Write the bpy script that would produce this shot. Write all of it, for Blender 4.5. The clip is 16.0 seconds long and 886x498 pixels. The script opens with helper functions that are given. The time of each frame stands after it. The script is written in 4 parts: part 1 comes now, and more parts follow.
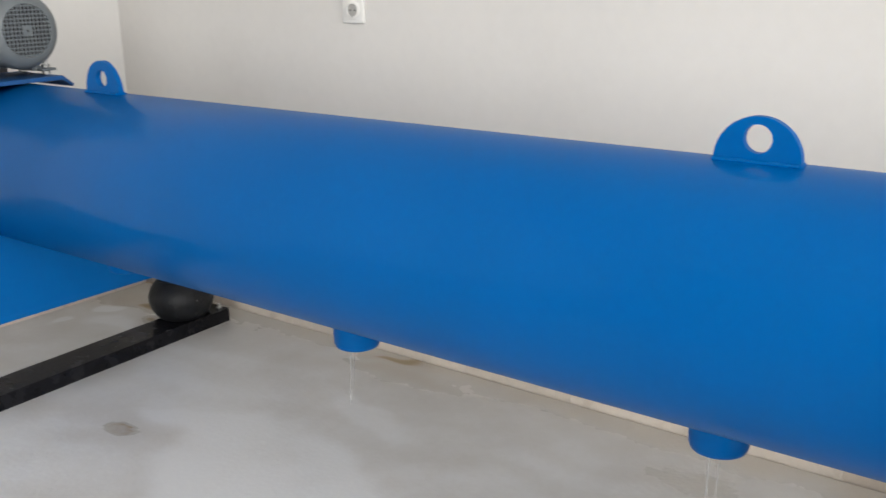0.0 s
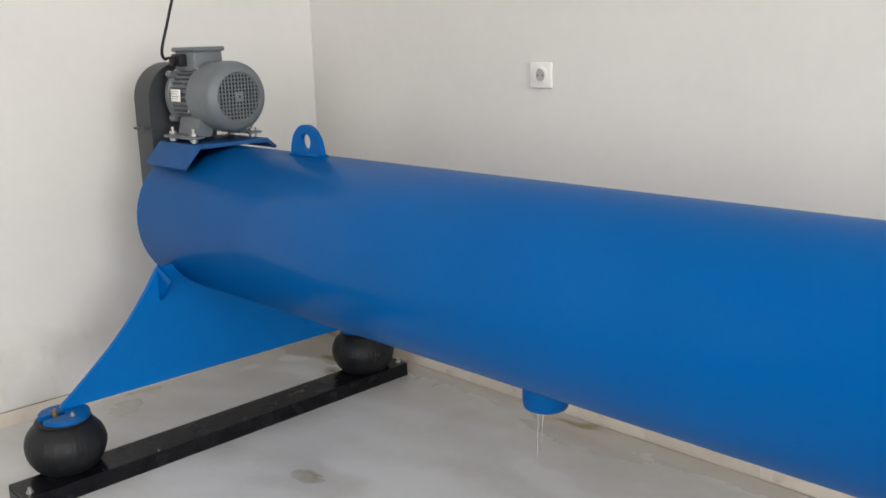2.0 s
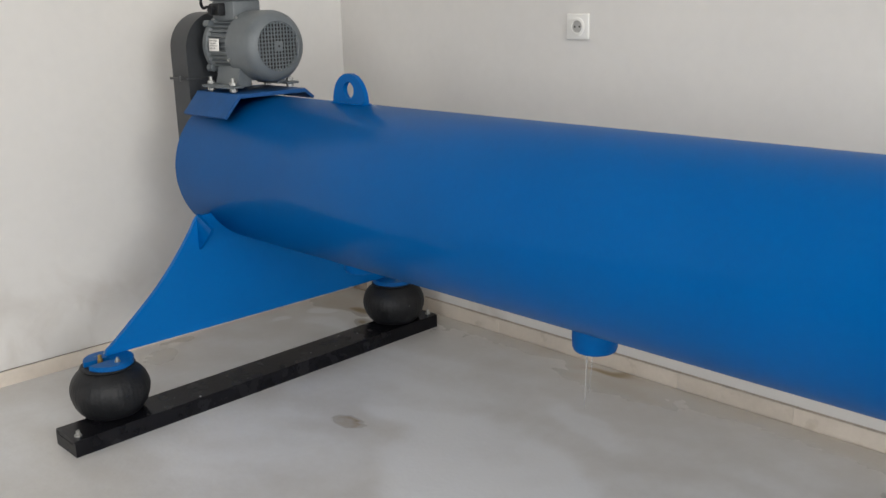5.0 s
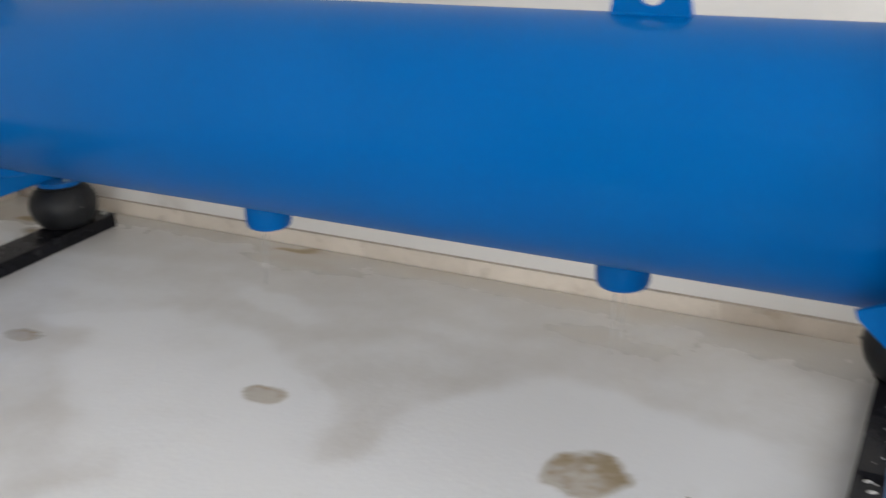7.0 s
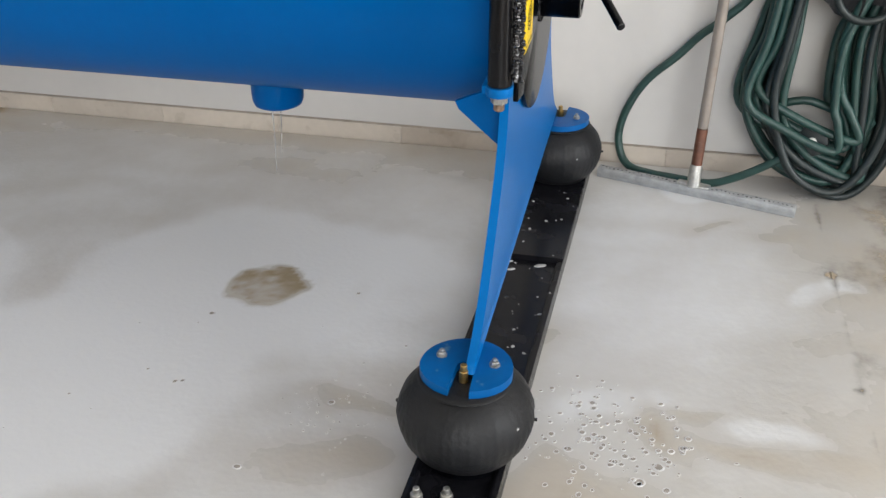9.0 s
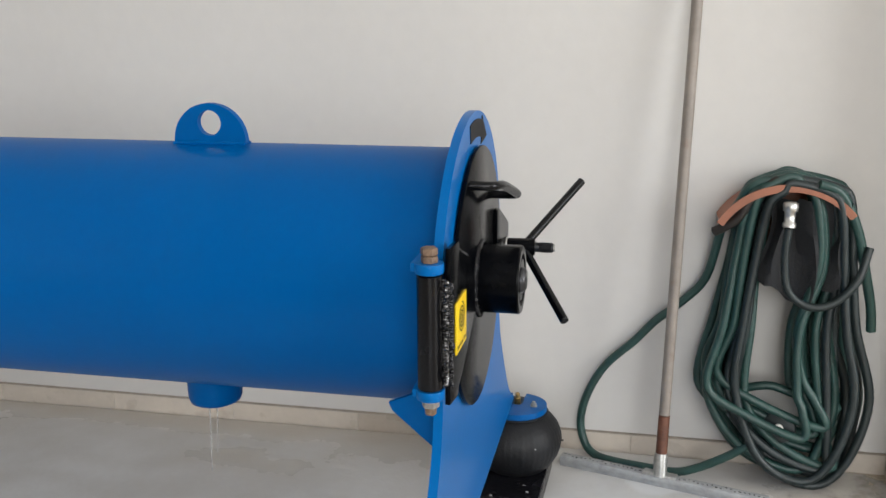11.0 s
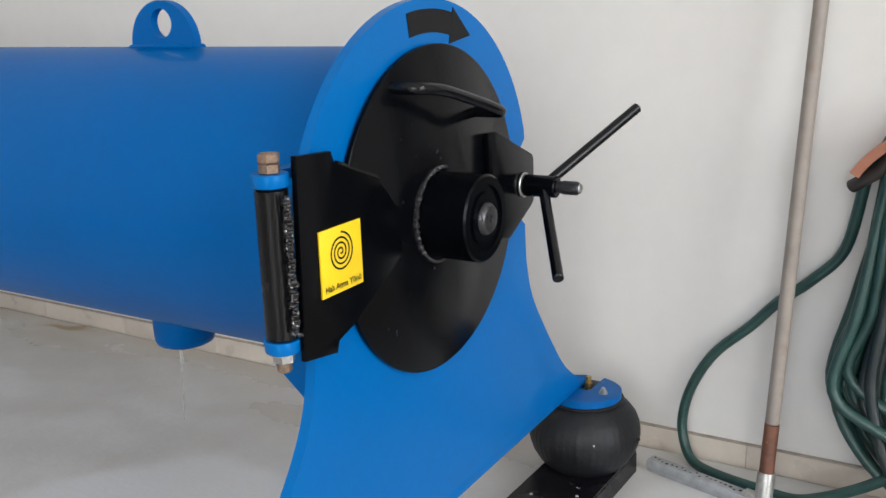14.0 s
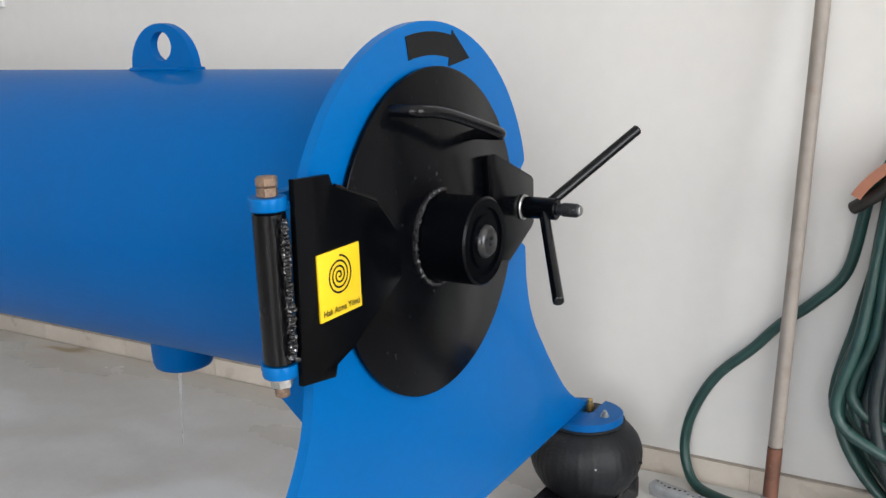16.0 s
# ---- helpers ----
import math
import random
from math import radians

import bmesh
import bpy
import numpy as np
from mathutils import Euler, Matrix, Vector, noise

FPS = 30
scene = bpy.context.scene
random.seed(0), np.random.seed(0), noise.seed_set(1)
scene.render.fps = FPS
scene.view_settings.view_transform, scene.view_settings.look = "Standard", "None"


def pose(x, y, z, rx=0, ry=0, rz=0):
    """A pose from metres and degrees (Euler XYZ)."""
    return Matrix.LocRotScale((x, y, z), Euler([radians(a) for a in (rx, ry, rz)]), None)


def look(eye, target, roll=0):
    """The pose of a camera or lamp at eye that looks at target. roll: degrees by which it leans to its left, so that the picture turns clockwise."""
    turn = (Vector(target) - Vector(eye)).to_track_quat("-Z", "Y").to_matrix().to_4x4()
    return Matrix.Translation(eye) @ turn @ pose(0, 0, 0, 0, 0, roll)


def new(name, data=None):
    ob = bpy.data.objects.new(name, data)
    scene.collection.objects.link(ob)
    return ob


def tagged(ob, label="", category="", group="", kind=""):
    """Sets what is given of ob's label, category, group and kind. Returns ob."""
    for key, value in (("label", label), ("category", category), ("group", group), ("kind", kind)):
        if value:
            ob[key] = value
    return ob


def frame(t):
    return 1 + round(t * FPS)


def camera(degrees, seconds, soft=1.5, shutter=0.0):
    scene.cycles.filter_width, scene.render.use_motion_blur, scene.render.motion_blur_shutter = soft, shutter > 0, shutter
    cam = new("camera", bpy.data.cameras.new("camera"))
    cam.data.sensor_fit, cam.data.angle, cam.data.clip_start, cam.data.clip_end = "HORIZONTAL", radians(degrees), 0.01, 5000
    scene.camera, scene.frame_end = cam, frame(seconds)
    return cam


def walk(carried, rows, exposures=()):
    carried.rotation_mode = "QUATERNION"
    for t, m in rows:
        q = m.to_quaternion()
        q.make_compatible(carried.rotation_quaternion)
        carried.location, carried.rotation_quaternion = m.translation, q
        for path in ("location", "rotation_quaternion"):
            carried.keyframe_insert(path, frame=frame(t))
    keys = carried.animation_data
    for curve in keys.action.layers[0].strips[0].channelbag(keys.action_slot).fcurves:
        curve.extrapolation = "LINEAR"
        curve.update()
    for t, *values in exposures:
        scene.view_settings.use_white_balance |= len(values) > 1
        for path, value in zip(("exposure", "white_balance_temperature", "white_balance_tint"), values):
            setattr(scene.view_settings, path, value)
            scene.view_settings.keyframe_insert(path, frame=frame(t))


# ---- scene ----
cam = camera(50.09, 16.0, soft=1.4, shutter=0.5)
PATH = [
    (0, (1.432, -1.568, 1.301), (0.2837, -0.0317, 0.7347), -0.82),
    (0.5, (1.422, -1.576, 1.303), (0.1783, -0.1074, 0.7599), -0.88),
    (1, (1.394, -1.611, 1.300), (0.0852, -0.1897, 0.7835), -0.97),
    (1.5, (1.370, -1.645, 1.311), (0.0169, -0.2586, 0.8125), -1.24),
    (2, (1.381, -1.641, 1.320), (-0.0314, -0.2956, 0.8776), -1.64),
    (2.5, (1.370, -1.664, 1.318), (-0.0478, -0.3114, 0.9186), -1.63),
    (3, (1.390, -1.676, 1.321), (-0.0311, -0.3253, 0.9278), -1.46),
    (3.5, (1.359, -1.691, 1.325), (-0.0498, -0.3287, 0.9257), -1.54),
    (4, (1.345, -1.726, 1.305), (-0.0754, -0.3824, 0.8866), -1.30),
    (4.2, (1.335, -1.743, 1.299), (-0.0808, -0.4001, 0.8597), -1.13),
    (6.3, (1.308, -1.778, 1.261), (0.0481, -0.3764, 0.5908), -1.46),
    (6.5, (1.321, -1.766, 1.257), (0.1683, -0.2882, 0.5605), -1.66),
    (6.7, (1.345, -1.746, 1.254), (0.3003, -0.2000, 0.5348), -2.03),
    (7, (1.394, -1.731, 1.242), (0.5264, -0.0911, 0.4949), -1.73),
    (7.3, (1.454, -1.713, 1.239), (0.7223, -0.0364, 0.4316), -2.62),
    (7.5, (1.496, -1.717, 1.228), (0.8939, 0.0033, 0.4044), -1.52),
    (7.7, (1.549, -1.730, 1.220), (1.0427, 0.0075, 0.3683), -0.86),
    (8, (1.601, -1.747, 1.212), (1.1925, -0.0152, 0.2994), -0.53),
    (8.5, (1.653, -1.802, 1.206), (1.2728, -0.0906, 0.2425), -0.13),
    (9, (1.665, -1.825, 1.203), (1.2885, -0.1357, 0.2002), -0.10),
    (9.5, (1.698, -1.843, 1.254), (1.3310, -0.0243, 0.5081), -0.84),
    (9.7, (1.707, -1.834, 1.270), (1.3521, 0.0165, 0.5994), -1.02),
    (11.8, (1.831, -1.542, 1.208), (1.2797, 0.3322, 0.7798), 0.14),
    (12, (1.897, -1.480, 1.204), (1.1587, 0.3344, 0.8001), 0.53),
    (12.5, (1.970, -1.334, 1.186), (1.0899, 0.4220, 0.8086), 0.92),
    (13, (2.061, -1.228, 1.138), (1.0582, 0.4610, 0.7603), -0.82),
    (13.5, (2.153, -1.187, 1.078), (1.0983, 0.4413, 0.5916), -1.32),
    (14, (2.181, -1.184, 1.050), (1.1816, 0.4710, 0.5368), -1.84),
    (14.5, (2.173, -1.173, 1.050), (1.1716, 0.4903, 0.5683), -2.23),
    (15, (2.177, -1.171, 1.053), (1.1768, 0.4952, 0.5788), -2.10),
    (15.5, (2.174, -1.175, 1.049), (1.1567, 0.4824, 0.5806), -2.00),
    (16, (2.180, -1.175, 1.052), (1.1730, 0.4875, 0.5800), -1.91),
]
EXPOSURES = [(0, -0.21, 6400, 9), (1.0, -0.23, 6400, 9), (2.0, -0.37, 6400, 9), (3.5, -0.57, 6400, 9), (6.5, -0.37, 6400, 9), (7.3, -0.23, 6400, 9), (8.0, -0.25, 6400, 9), (9.0, -0.43, 6350, 9), (9.7, -0.45, 6350, 9), (11.8, -0.69, 6300, 9), (12.5, -0.69, 6200, 9), (13.5, -0.59, 6200, 9), (14.2, -0.44, 6200, 9), (16.0, -0.40, 6200, 9)]
walk(cam, [(t, look(eye, target, roll)) for t, eye, target, roll in PATH], EXPOSURES)

# ---- light ----
world = bpy.data.worlds.new("sky")
scene.world = world
world.use_nodes = True
wn = world.node_tree
sky = wn.nodes.new("ShaderNodeTexSky")
sky.sky_type, sky.sun_disc = "NISHITA", False
sky.sun_elevation, sky.sun_rotation = radians(40), radians(200)
wn.links.new(sky.outputs[0], wn.nodes["Background"].inputs[0])
wn.nodes["Background"].inputs[1].default_value = 0.10


def daylight(name, m, wide, high, watts, colour):
    lamp = bpy.data.lights.new(name, "AREA")
    lamp.shape, lamp.size, lamp.size_y, lamp.energy, lamp.color = "RECTANGLE", wide, high, watts, colour
    ob = new(name, lamp)
    ob.matrix_world = m
    return ob


# daylight that enters by the wide gate beyond the machine, out of view
daylight("gate_daylight", look((7.46, -2.20, 2.20), (0.0, 0.0, 0.9)), 3.3, 3.7, 450, (1.0, 0.99, 0.975))
# added fill at right angles to it, by an unseen opening made for it
daylight("south_fill", look((3.30, -6.46, 2.20), (0.0, 0.0, 0.9)), 3.2, 3.6, 305, (1.0, 0.985, 0.965))

# ---- materials ----


def material(name, colour, rough=0.5, metal=0.0, var=0.12, scale=6.0, fine=60.0, bump=0.0, bump_scale=80.0, coat=0.0, rough_var=0.08, second=None, second_at=0.62, spec=0.5):
    """Base colour that drifts at two scales, uneven gloss, fine relief; second: a stain colour with its own shapes."""
    m = bpy.data.materials.new(name)
    m.use_nodes = True
    nt = m.node_tree
    n, l = nt.nodes, nt.links
    b = n["Principled BSDF"]
    b.inputs["Metallic"].default_value = metal
    b.inputs["Coat Weight"].default_value = coat
    b.inputs["Coat Roughness"].default_value = 0.12
    b.inputs["Specular IOR Level"].default_value = spec
    co = n.new("ShaderNodeNewGeometry")
    big = n.new("ShaderNodeTexNoise")
    big.inputs["Scale"].default_value, big.inputs["Detail"].default_value = scale, 5
    small = n.new("ShaderNodeTexNoise")
    small.inputs["Scale"].default_value, small.inputs["Detail"].default_value = fine, 3
    l.new(co.outputs["Position"], big.inputs["Vector"])
    l.new(co.outputs["Position"], small.inputs["Vector"])
    mix = n.new("ShaderNodeMath")
    mix.operation = "MULTIPLY_ADD"
    l.new(small.outputs[0], mix.inputs[0])
    mix.inputs[1].default_value = 0.4
    l.new(big.outputs[0], mix.inputs[2])
    ramp = n.new("ShaderNodeValToRGB")
    lo = [max(0, c * (1 - var)) for c in colour]
    hi = [min(1, c * (1 + var)) for c in colour]
    ramp.color_ramp.elements[0].position, ramp.color_ramp.elements[0].color = 0.45, (*lo, 1)
    ramp.color_ramp.elements[1].position, ramp.color_ramp.elements[1].color = 0.95, (*hi, 1)
    l.new(mix.outputs[0], ramp.inputs[0])
    out = ramp.outputs[0]
    if second:
        st = n.new("ShaderNodeTexNoise")
        st.inputs["Scale"].default_value, st.inputs["Detail"].default_value = scale * 1.7, 6
        l.new(co.outputs["Position"], st.inputs["Vector"])
        sr = n.new("ShaderNodeValToRGB")
        sr.color_ramp.elements[0].position, sr.color_ramp.elements[1].position = second_at, second_at + 0.12
        l.new(st.outputs[0], sr.inputs[0])
        mc = n.new("ShaderNodeMix")
        mc.data_type = "RGBA"
        l.new(sr.outputs[0], mc.inputs[0])
        l.new(out, mc.inputs[6])
        mc.inputs[7].default_value = (*second, 1)
        out = mc.outputs[2]
    l.new(out, b.inputs["Base Color"])
    rr = n.new("ShaderNodeMapRange")
    rr.inputs[3].default_value, rr.inputs[4].default_value = max(0.02, rough - rough_var), min(1, rough + rough_var)
    l.new(big.outputs[0], rr.inputs[0])
    l.new(rr.outputs[0], b.inputs["Roughness"])
    if bump:
        bt = n.new("ShaderNodeTexNoise")
        bt.inputs["Scale"].default_value, bt.inputs["Detail"].default_value = bump_scale, 4
        l.new(co.outputs["Position"], bt.inputs["Vector"])
        bp = n.new("ShaderNodeBump")
        bp.inputs["Strength"].default_value, bp.inputs["Distance"].default_value = bump, 0.004
        l.new(bt.outputs[0], bp.inputs["Height"])
        l.new(bp.outputs[0], b.inputs["Normal"])
    return m


BLUE = material("blue_enamel", (0.0, 0.090, 0.322), 0.48, var=0.06, scale=3, rough_var=0.03, spec=0.05, coat=0.17)
BLUE_WORN = material("scuffed_blue_enamel", (0.0, 0.085, 0.29), 0.40, var=0.15, scale=20, bump=0.1, spec=0.2, second=(0.12, 0.22, 0.33), second_at=0.64)
# blue enamel darkened and dulled in place of shade on the motor saddle
BLUE_SHADED = material("shaded_blue_enamel", (0.014, 0.072, 0.215), 0.52, var=0.12, scale=14, bump=0.05, spec=0.15)
# same blue enamel, lightened for the light that falls on the end plates
BLUE_LIT = material("lit_blue_enamel", (0.002, 0.116, 0.385), 0.38, var=0.05, scale=3, rough_var=0.03, spec=0.10, coat=0.18)
for m in (BLUE, BLUE_LIT):
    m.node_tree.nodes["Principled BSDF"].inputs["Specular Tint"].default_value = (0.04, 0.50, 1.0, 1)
BLACK = material("black_enamel", (0.0016, 0.0019, 0.0028), 0.22, var=0.4, scale=9, bump=0.03, bump_scale=45, rough_var=0.04, spec=0.085)
BLACK_LID = material("speckled_black_enamel", (0.0018, 0.0021, 0.0030), 0.22, var=0.4, scale=60, fine=150, bump=0.07, bump_scale=150, rough_var=0.06, spec=0.065, second=(0.034, 0.036, 0.040), second_at=0.66, coat=0.06)
BLACK_GLOSS = material("glossy_black_enamel", (0.0025, 0.0028, 0.004), 0.24, var=0.3, scale=20, bump=0.10, bump_scale=140, spec=0.26)
BLACK_WET = material("wet_black_steel", (0.007, 0.007, 0.009), 0.26, var=0.4, scale=14, bump=0.10, bump_scale=40, spec=0.2)
SCREW = material("dark_screw_steel", (0.035, 0.036, 0.040), 0.36, 0.6, var=0.4, scale=90, bump=0.1, bump_scale=160)
RUBBER = material("black_rubber", (0.010, 0.0105, 0.012), 0.50, var=0.3, scale=12, bump=0.3, bump_scale=120, spec=0.3)
MOTOR = material("grey_motor_paint", (0.115, 0.130, 0.140), 0.42, var=0.10, scale=12, bump=0.08, bump_scale=120)
DARK = material("dark_opening", (0.008, 0.008, 0.009), 0.7)
GUARD = material("charcoal_guard_paint", (0.030, 0.033, 0.037), 0.45, var=0.15, scale=8, bump=0.06)
ZINC = material("zinc_steel", (0.55, 0.55, 0.53), 0.35, 0.9, var=0.25, scale=90, bump=0.1)
RUSTY = material("browned_bolt_steel", (0.20, 0.135, 0.095), 0.55, 0.5, var=0.4, scale=120, bump=0.2, second=(0.42, 0.38, 0.33))
DULL_ZINC = material("dull_zinc_steel", (0.36, 0.36, 0.35), 0.45, 0.8, var=0.35, scale=120, bump=0.15)
BRASS = material("brass", (0.45, 0.30, 0.11), 0.35, 0.9, var=0.2, scale=80)
WELD = material("weld_bead", (0.10, 0.10, 0.105), 0.18, 0.8, var=0.5, scale=150, bump=0.5, bump_scale=260, second=(0.62, 0.62, 0.63), second_at=0.50)
WELD_DARK = material("painted_weld_bead", (0.012, 0.012, 0.014), 0.22, 0.2, var=0.5, scale=120, bump=0.5, bump_scale=200, second=(0.24, 0.24, 0.25), second_at=0.62)
YELLOW = material("yellow_vinyl", (0.82, 0.565, 0.008), 0.40, var=0.04)
INK = material("black_ink", (0.009, 0.009, 0.010), 0.55, spec=0.15)
PLASTIC = material("white_plastic", (0.74, 0.73, 0.70), 0.35, var=0.03)
WALL = material("cream_wall_paint", (0.645, 0.627, 0.602), 0.75, var=0.035, scale=1.6, fine=25, bump=0.10, bump_scale=45)


def foot_mottle(m, colour):
    """Brown noise patches in the corner behind the rear frame, stronger towards the foot."""
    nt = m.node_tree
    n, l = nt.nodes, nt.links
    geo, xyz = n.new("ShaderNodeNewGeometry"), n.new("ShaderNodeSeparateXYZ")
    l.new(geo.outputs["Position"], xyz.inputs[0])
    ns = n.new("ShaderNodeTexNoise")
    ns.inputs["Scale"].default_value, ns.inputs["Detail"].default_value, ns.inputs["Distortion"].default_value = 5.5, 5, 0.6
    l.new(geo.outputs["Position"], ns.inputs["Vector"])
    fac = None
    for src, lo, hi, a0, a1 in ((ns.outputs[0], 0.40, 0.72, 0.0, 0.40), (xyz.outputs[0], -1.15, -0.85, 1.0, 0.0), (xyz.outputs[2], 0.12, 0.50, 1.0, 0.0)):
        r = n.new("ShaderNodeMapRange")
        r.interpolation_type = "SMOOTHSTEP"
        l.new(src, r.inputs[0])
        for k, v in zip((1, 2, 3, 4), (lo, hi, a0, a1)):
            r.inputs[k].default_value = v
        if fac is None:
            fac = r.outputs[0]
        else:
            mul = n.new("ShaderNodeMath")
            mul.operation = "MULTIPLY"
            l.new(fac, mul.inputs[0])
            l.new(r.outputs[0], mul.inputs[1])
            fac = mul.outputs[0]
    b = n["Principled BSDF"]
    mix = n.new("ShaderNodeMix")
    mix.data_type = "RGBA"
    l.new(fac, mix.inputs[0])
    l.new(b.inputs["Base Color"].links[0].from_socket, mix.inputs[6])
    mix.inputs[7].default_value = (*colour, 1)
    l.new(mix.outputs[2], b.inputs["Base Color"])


foot_mottle(WALL, (0.36, 0.31, 0.265))
CEIL = material("white_ceiling_paint", (0.78, 0.77, 0.75), 0.85, var=0.03, scale=1.5, bump=0.08)
SKIRT = material("cream_glazed_skirting", (0.60, 0.535, 0.46), 0.30, var=0.08, scale=9, second=(0.50, 0.43, 0.36), second_at=0.62)
SKIRT_STAINED = material("stained_skirting", (0.53, 0.46, 0.385), 0.30, var=0.12, scale=5, second=(0.42, 0.345, 0.27), second_at=0.56)
GROUT = material("dirty_grout", (0.13, 0.105, 0.085), 0.85, var=0.3, scale=30)
LEDGE_BROWN = material("brown_ledge", (0.34, 0.295, 0.25), 0.8, var=0.25, scale=25)
TILE = material("beige_floor_tile", (0.44, 0.365, 0.27), 0.24, var=0.24, scale=14, fine=90)
HOSE = material("green_hose_rubber", (0.018, 0.054, 0.047), 0.38, var=0.25, scale=25, bump=0.08)
HOSE_DARK_SHADED = material("dark_and_shaded_hose_rubber", (0.012, 0.020, 0.021), 0.42, var=0.3, scale=25)
HOSE_BROWN = material("brown_black_hose_rubber", (0.022, 0.018, 0.015), 0.5, var=0.3, scale=30)
CLOTH = material("black_mesh_cloth", (0.016, 0.017, 0.019), 0.8, var=0.3, scale=40, bump=0.5, bump_scale=220)
TERRA = material("terracotta_plastic", (0.30, 0.115, 0.065), 0.5, var=0.15, scale=14)
POLE = material("weathered_beige_pole", (0.255, 0.222, 0.192), 0.5, var=0.16, scale=12, second=(0.22, 0.17, 0.14), second_at=0.64)
POLE_RED = material("red_brown_bare_wood", (0.12, 0.048, 0.028), 0.45, var=0.3, scale=30, second=(0.24, 0.17, 0.13), second_at=0.68)
BLADE = material("grey_squeegee_foam", (0.33, 0.34, 0.35), 0.5, var=0.2, scale=30, bump=0.4, bump_scale=120)
CONCRETE = material("outside_concrete", (0.38, 0.37, 0.35), 0.85, var=0.12, scale=2, bump=0.2)


def suds_material():
    """Whitish soap suds that thin out over the beige tile below; attributes give thickness and cover."""
    m = bpy.data.materials.new("soap_suds")
    m.use_nodes = True
    nt = m.node_tree
    n, l = nt.nodes, nt.links
    b = n["Principled BSDF"]
    geo = n.new("ShaderNodeNewGeometry")

    def noise_node(scale, detail, rough=0.5, stretch=None):
        t = n.new("ShaderNodeTexNoise")
        t.inputs["Scale"].default_value, t.inputs["Detail"].default_value, t.inputs["Roughness"].default_value = scale, detail, rough
        if stretch:
            mp = n.new("ShaderNodeMapping")
            mp.inputs["Rotation"].default_value, mp.inputs["Scale"].default_value = (0, 0, radians(35)), stretch
            l.new(geo.outputs["Position"], mp.inputs["Vector"])
            l.new(mp.outputs[0], t.inputs["Vector"])
        else:
            l.new(geo.outputs["Position"], t.inputs["Vector"])
        return t.outputs[0]

    def madd(x, k, y):
        t = n.new("ShaderNodeMath")
        t.operation = "MULTIPLY_ADD"
        l.new(x, t.inputs[0])
        t.inputs[1].default_value = k
        l.new(y, t.inputs[2])
        return t.outputs[0]

    def soft(x, lo, hi, a0=0.0, a1=1.0):
        t = n.new("ShaderNodeMapRange")
        t.interpolation_type = "SMOOTHSTEP"
        l.new(x, t.inputs[0])
        for k, v in zip((1, 2, 3, 4), (lo, hi, a0, a1)):
            t.inputs[k].default_value = v
        return t.outputs[0]

    def attr(name):
        t = n.new("ShaderNodeAttribute")
        t.attribute_name = name
        return t.outputs["Fac"]

    grain = noise_node(70, 3)
    thick = madd(noise_node(30, 2, 0.5), 0.22, madd(noise_node(9, 4), 0.30, attr("thickness")))
    mix = n.new("ShaderNodeMix")
    mix.data_type = "RGBA"
    l.new(soft(thick, -0.16, 0.85), mix.inputs[0])
    mix.inputs[6].default_value, mix.inputs[7].default_value = (0.488, 0.474, 0.452, 1), (0.655, 0.662, 0.672, 1)
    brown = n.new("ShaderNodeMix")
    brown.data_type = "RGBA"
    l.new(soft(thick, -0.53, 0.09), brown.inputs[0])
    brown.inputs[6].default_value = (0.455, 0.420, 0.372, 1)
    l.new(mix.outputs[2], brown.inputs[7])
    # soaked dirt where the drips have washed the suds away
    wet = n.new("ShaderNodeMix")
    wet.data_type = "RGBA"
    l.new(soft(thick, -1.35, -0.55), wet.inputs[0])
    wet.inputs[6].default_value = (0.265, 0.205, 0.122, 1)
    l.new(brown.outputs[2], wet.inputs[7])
    l.new(wet.outputs[2], b.inputs["Base Color"])
    l.new(soft(thick, -0.4, 0.6, 0.24, 0.38), b.inputs["Roughness"])
    fine = noise_node(38, 4, 0.6)
    l.new(soft(madd(fine, 0.5, attr("cover")), 0.12, 0.80), b.inputs["Alpha"])
    bp = n.new("ShaderNodeBump")
    bp.inputs["Strength"].default_value, bp.inputs["Distance"].default_value = 0.18, 0.004
    l.new(grain, bp.inputs["Height"])
    l.new(bp.outputs[0], b.inputs["Normal"])
    return m


SUDS = suds_material()
FOAM = material("white_foam", (0.36, 0.36, 0.36), 0.35, var=0.1, scale=60)


def water_material():
    m = bpy.data.materials.new("falling_water")
    m.use_nodes = True
    b = m.node_tree.nodes["Principled BSDF"]
    b.inputs["Base Color"].default_value = (0.90, 0.91, 0.92, 1)
    b.inputs["Roughness"].default_value, b.inputs["IOR"].default_value = 0.12, 1.33
    b.inputs["Transmission Weight"].default_value = 0.85
    return m


WATER = water_material()

# ---- building helpers ----


def mesh_of(name, bm, mat, smooth=None):
    bmesh.ops.recalc_face_normals(bm, faces=bm.faces)
    me = bpy.data.meshes.new(name)
    bm.to_mesh(me)
    bm.free()
    me.materials.append(mat)
    if smooth:
        me.polygons.foreach_set("use_smooth", [True] * len(me.polygons))
        me.set_sharp_from_angle(angle=radians(smooth))
    return me


def part(name, bm, mat, parent, label="", smooth=40):
    ob = new(name, mesh_of(name, bm, mat, smooth))
    ob.parent = parent
    return tagged(ob, label)


def thing(name, bm, mat, label, category, group="", kind="", smooth=40):
    return tagged(new(name, mesh_of(name, bm, mat, smooth)), label, category, group, kind)


def holder(name, label, category, group="", at=(0, 0, 0)):
    ob = new(name)
    ob.location, ob.empty_display_size = at, 0.1
    return tagged(ob, label, category, group)


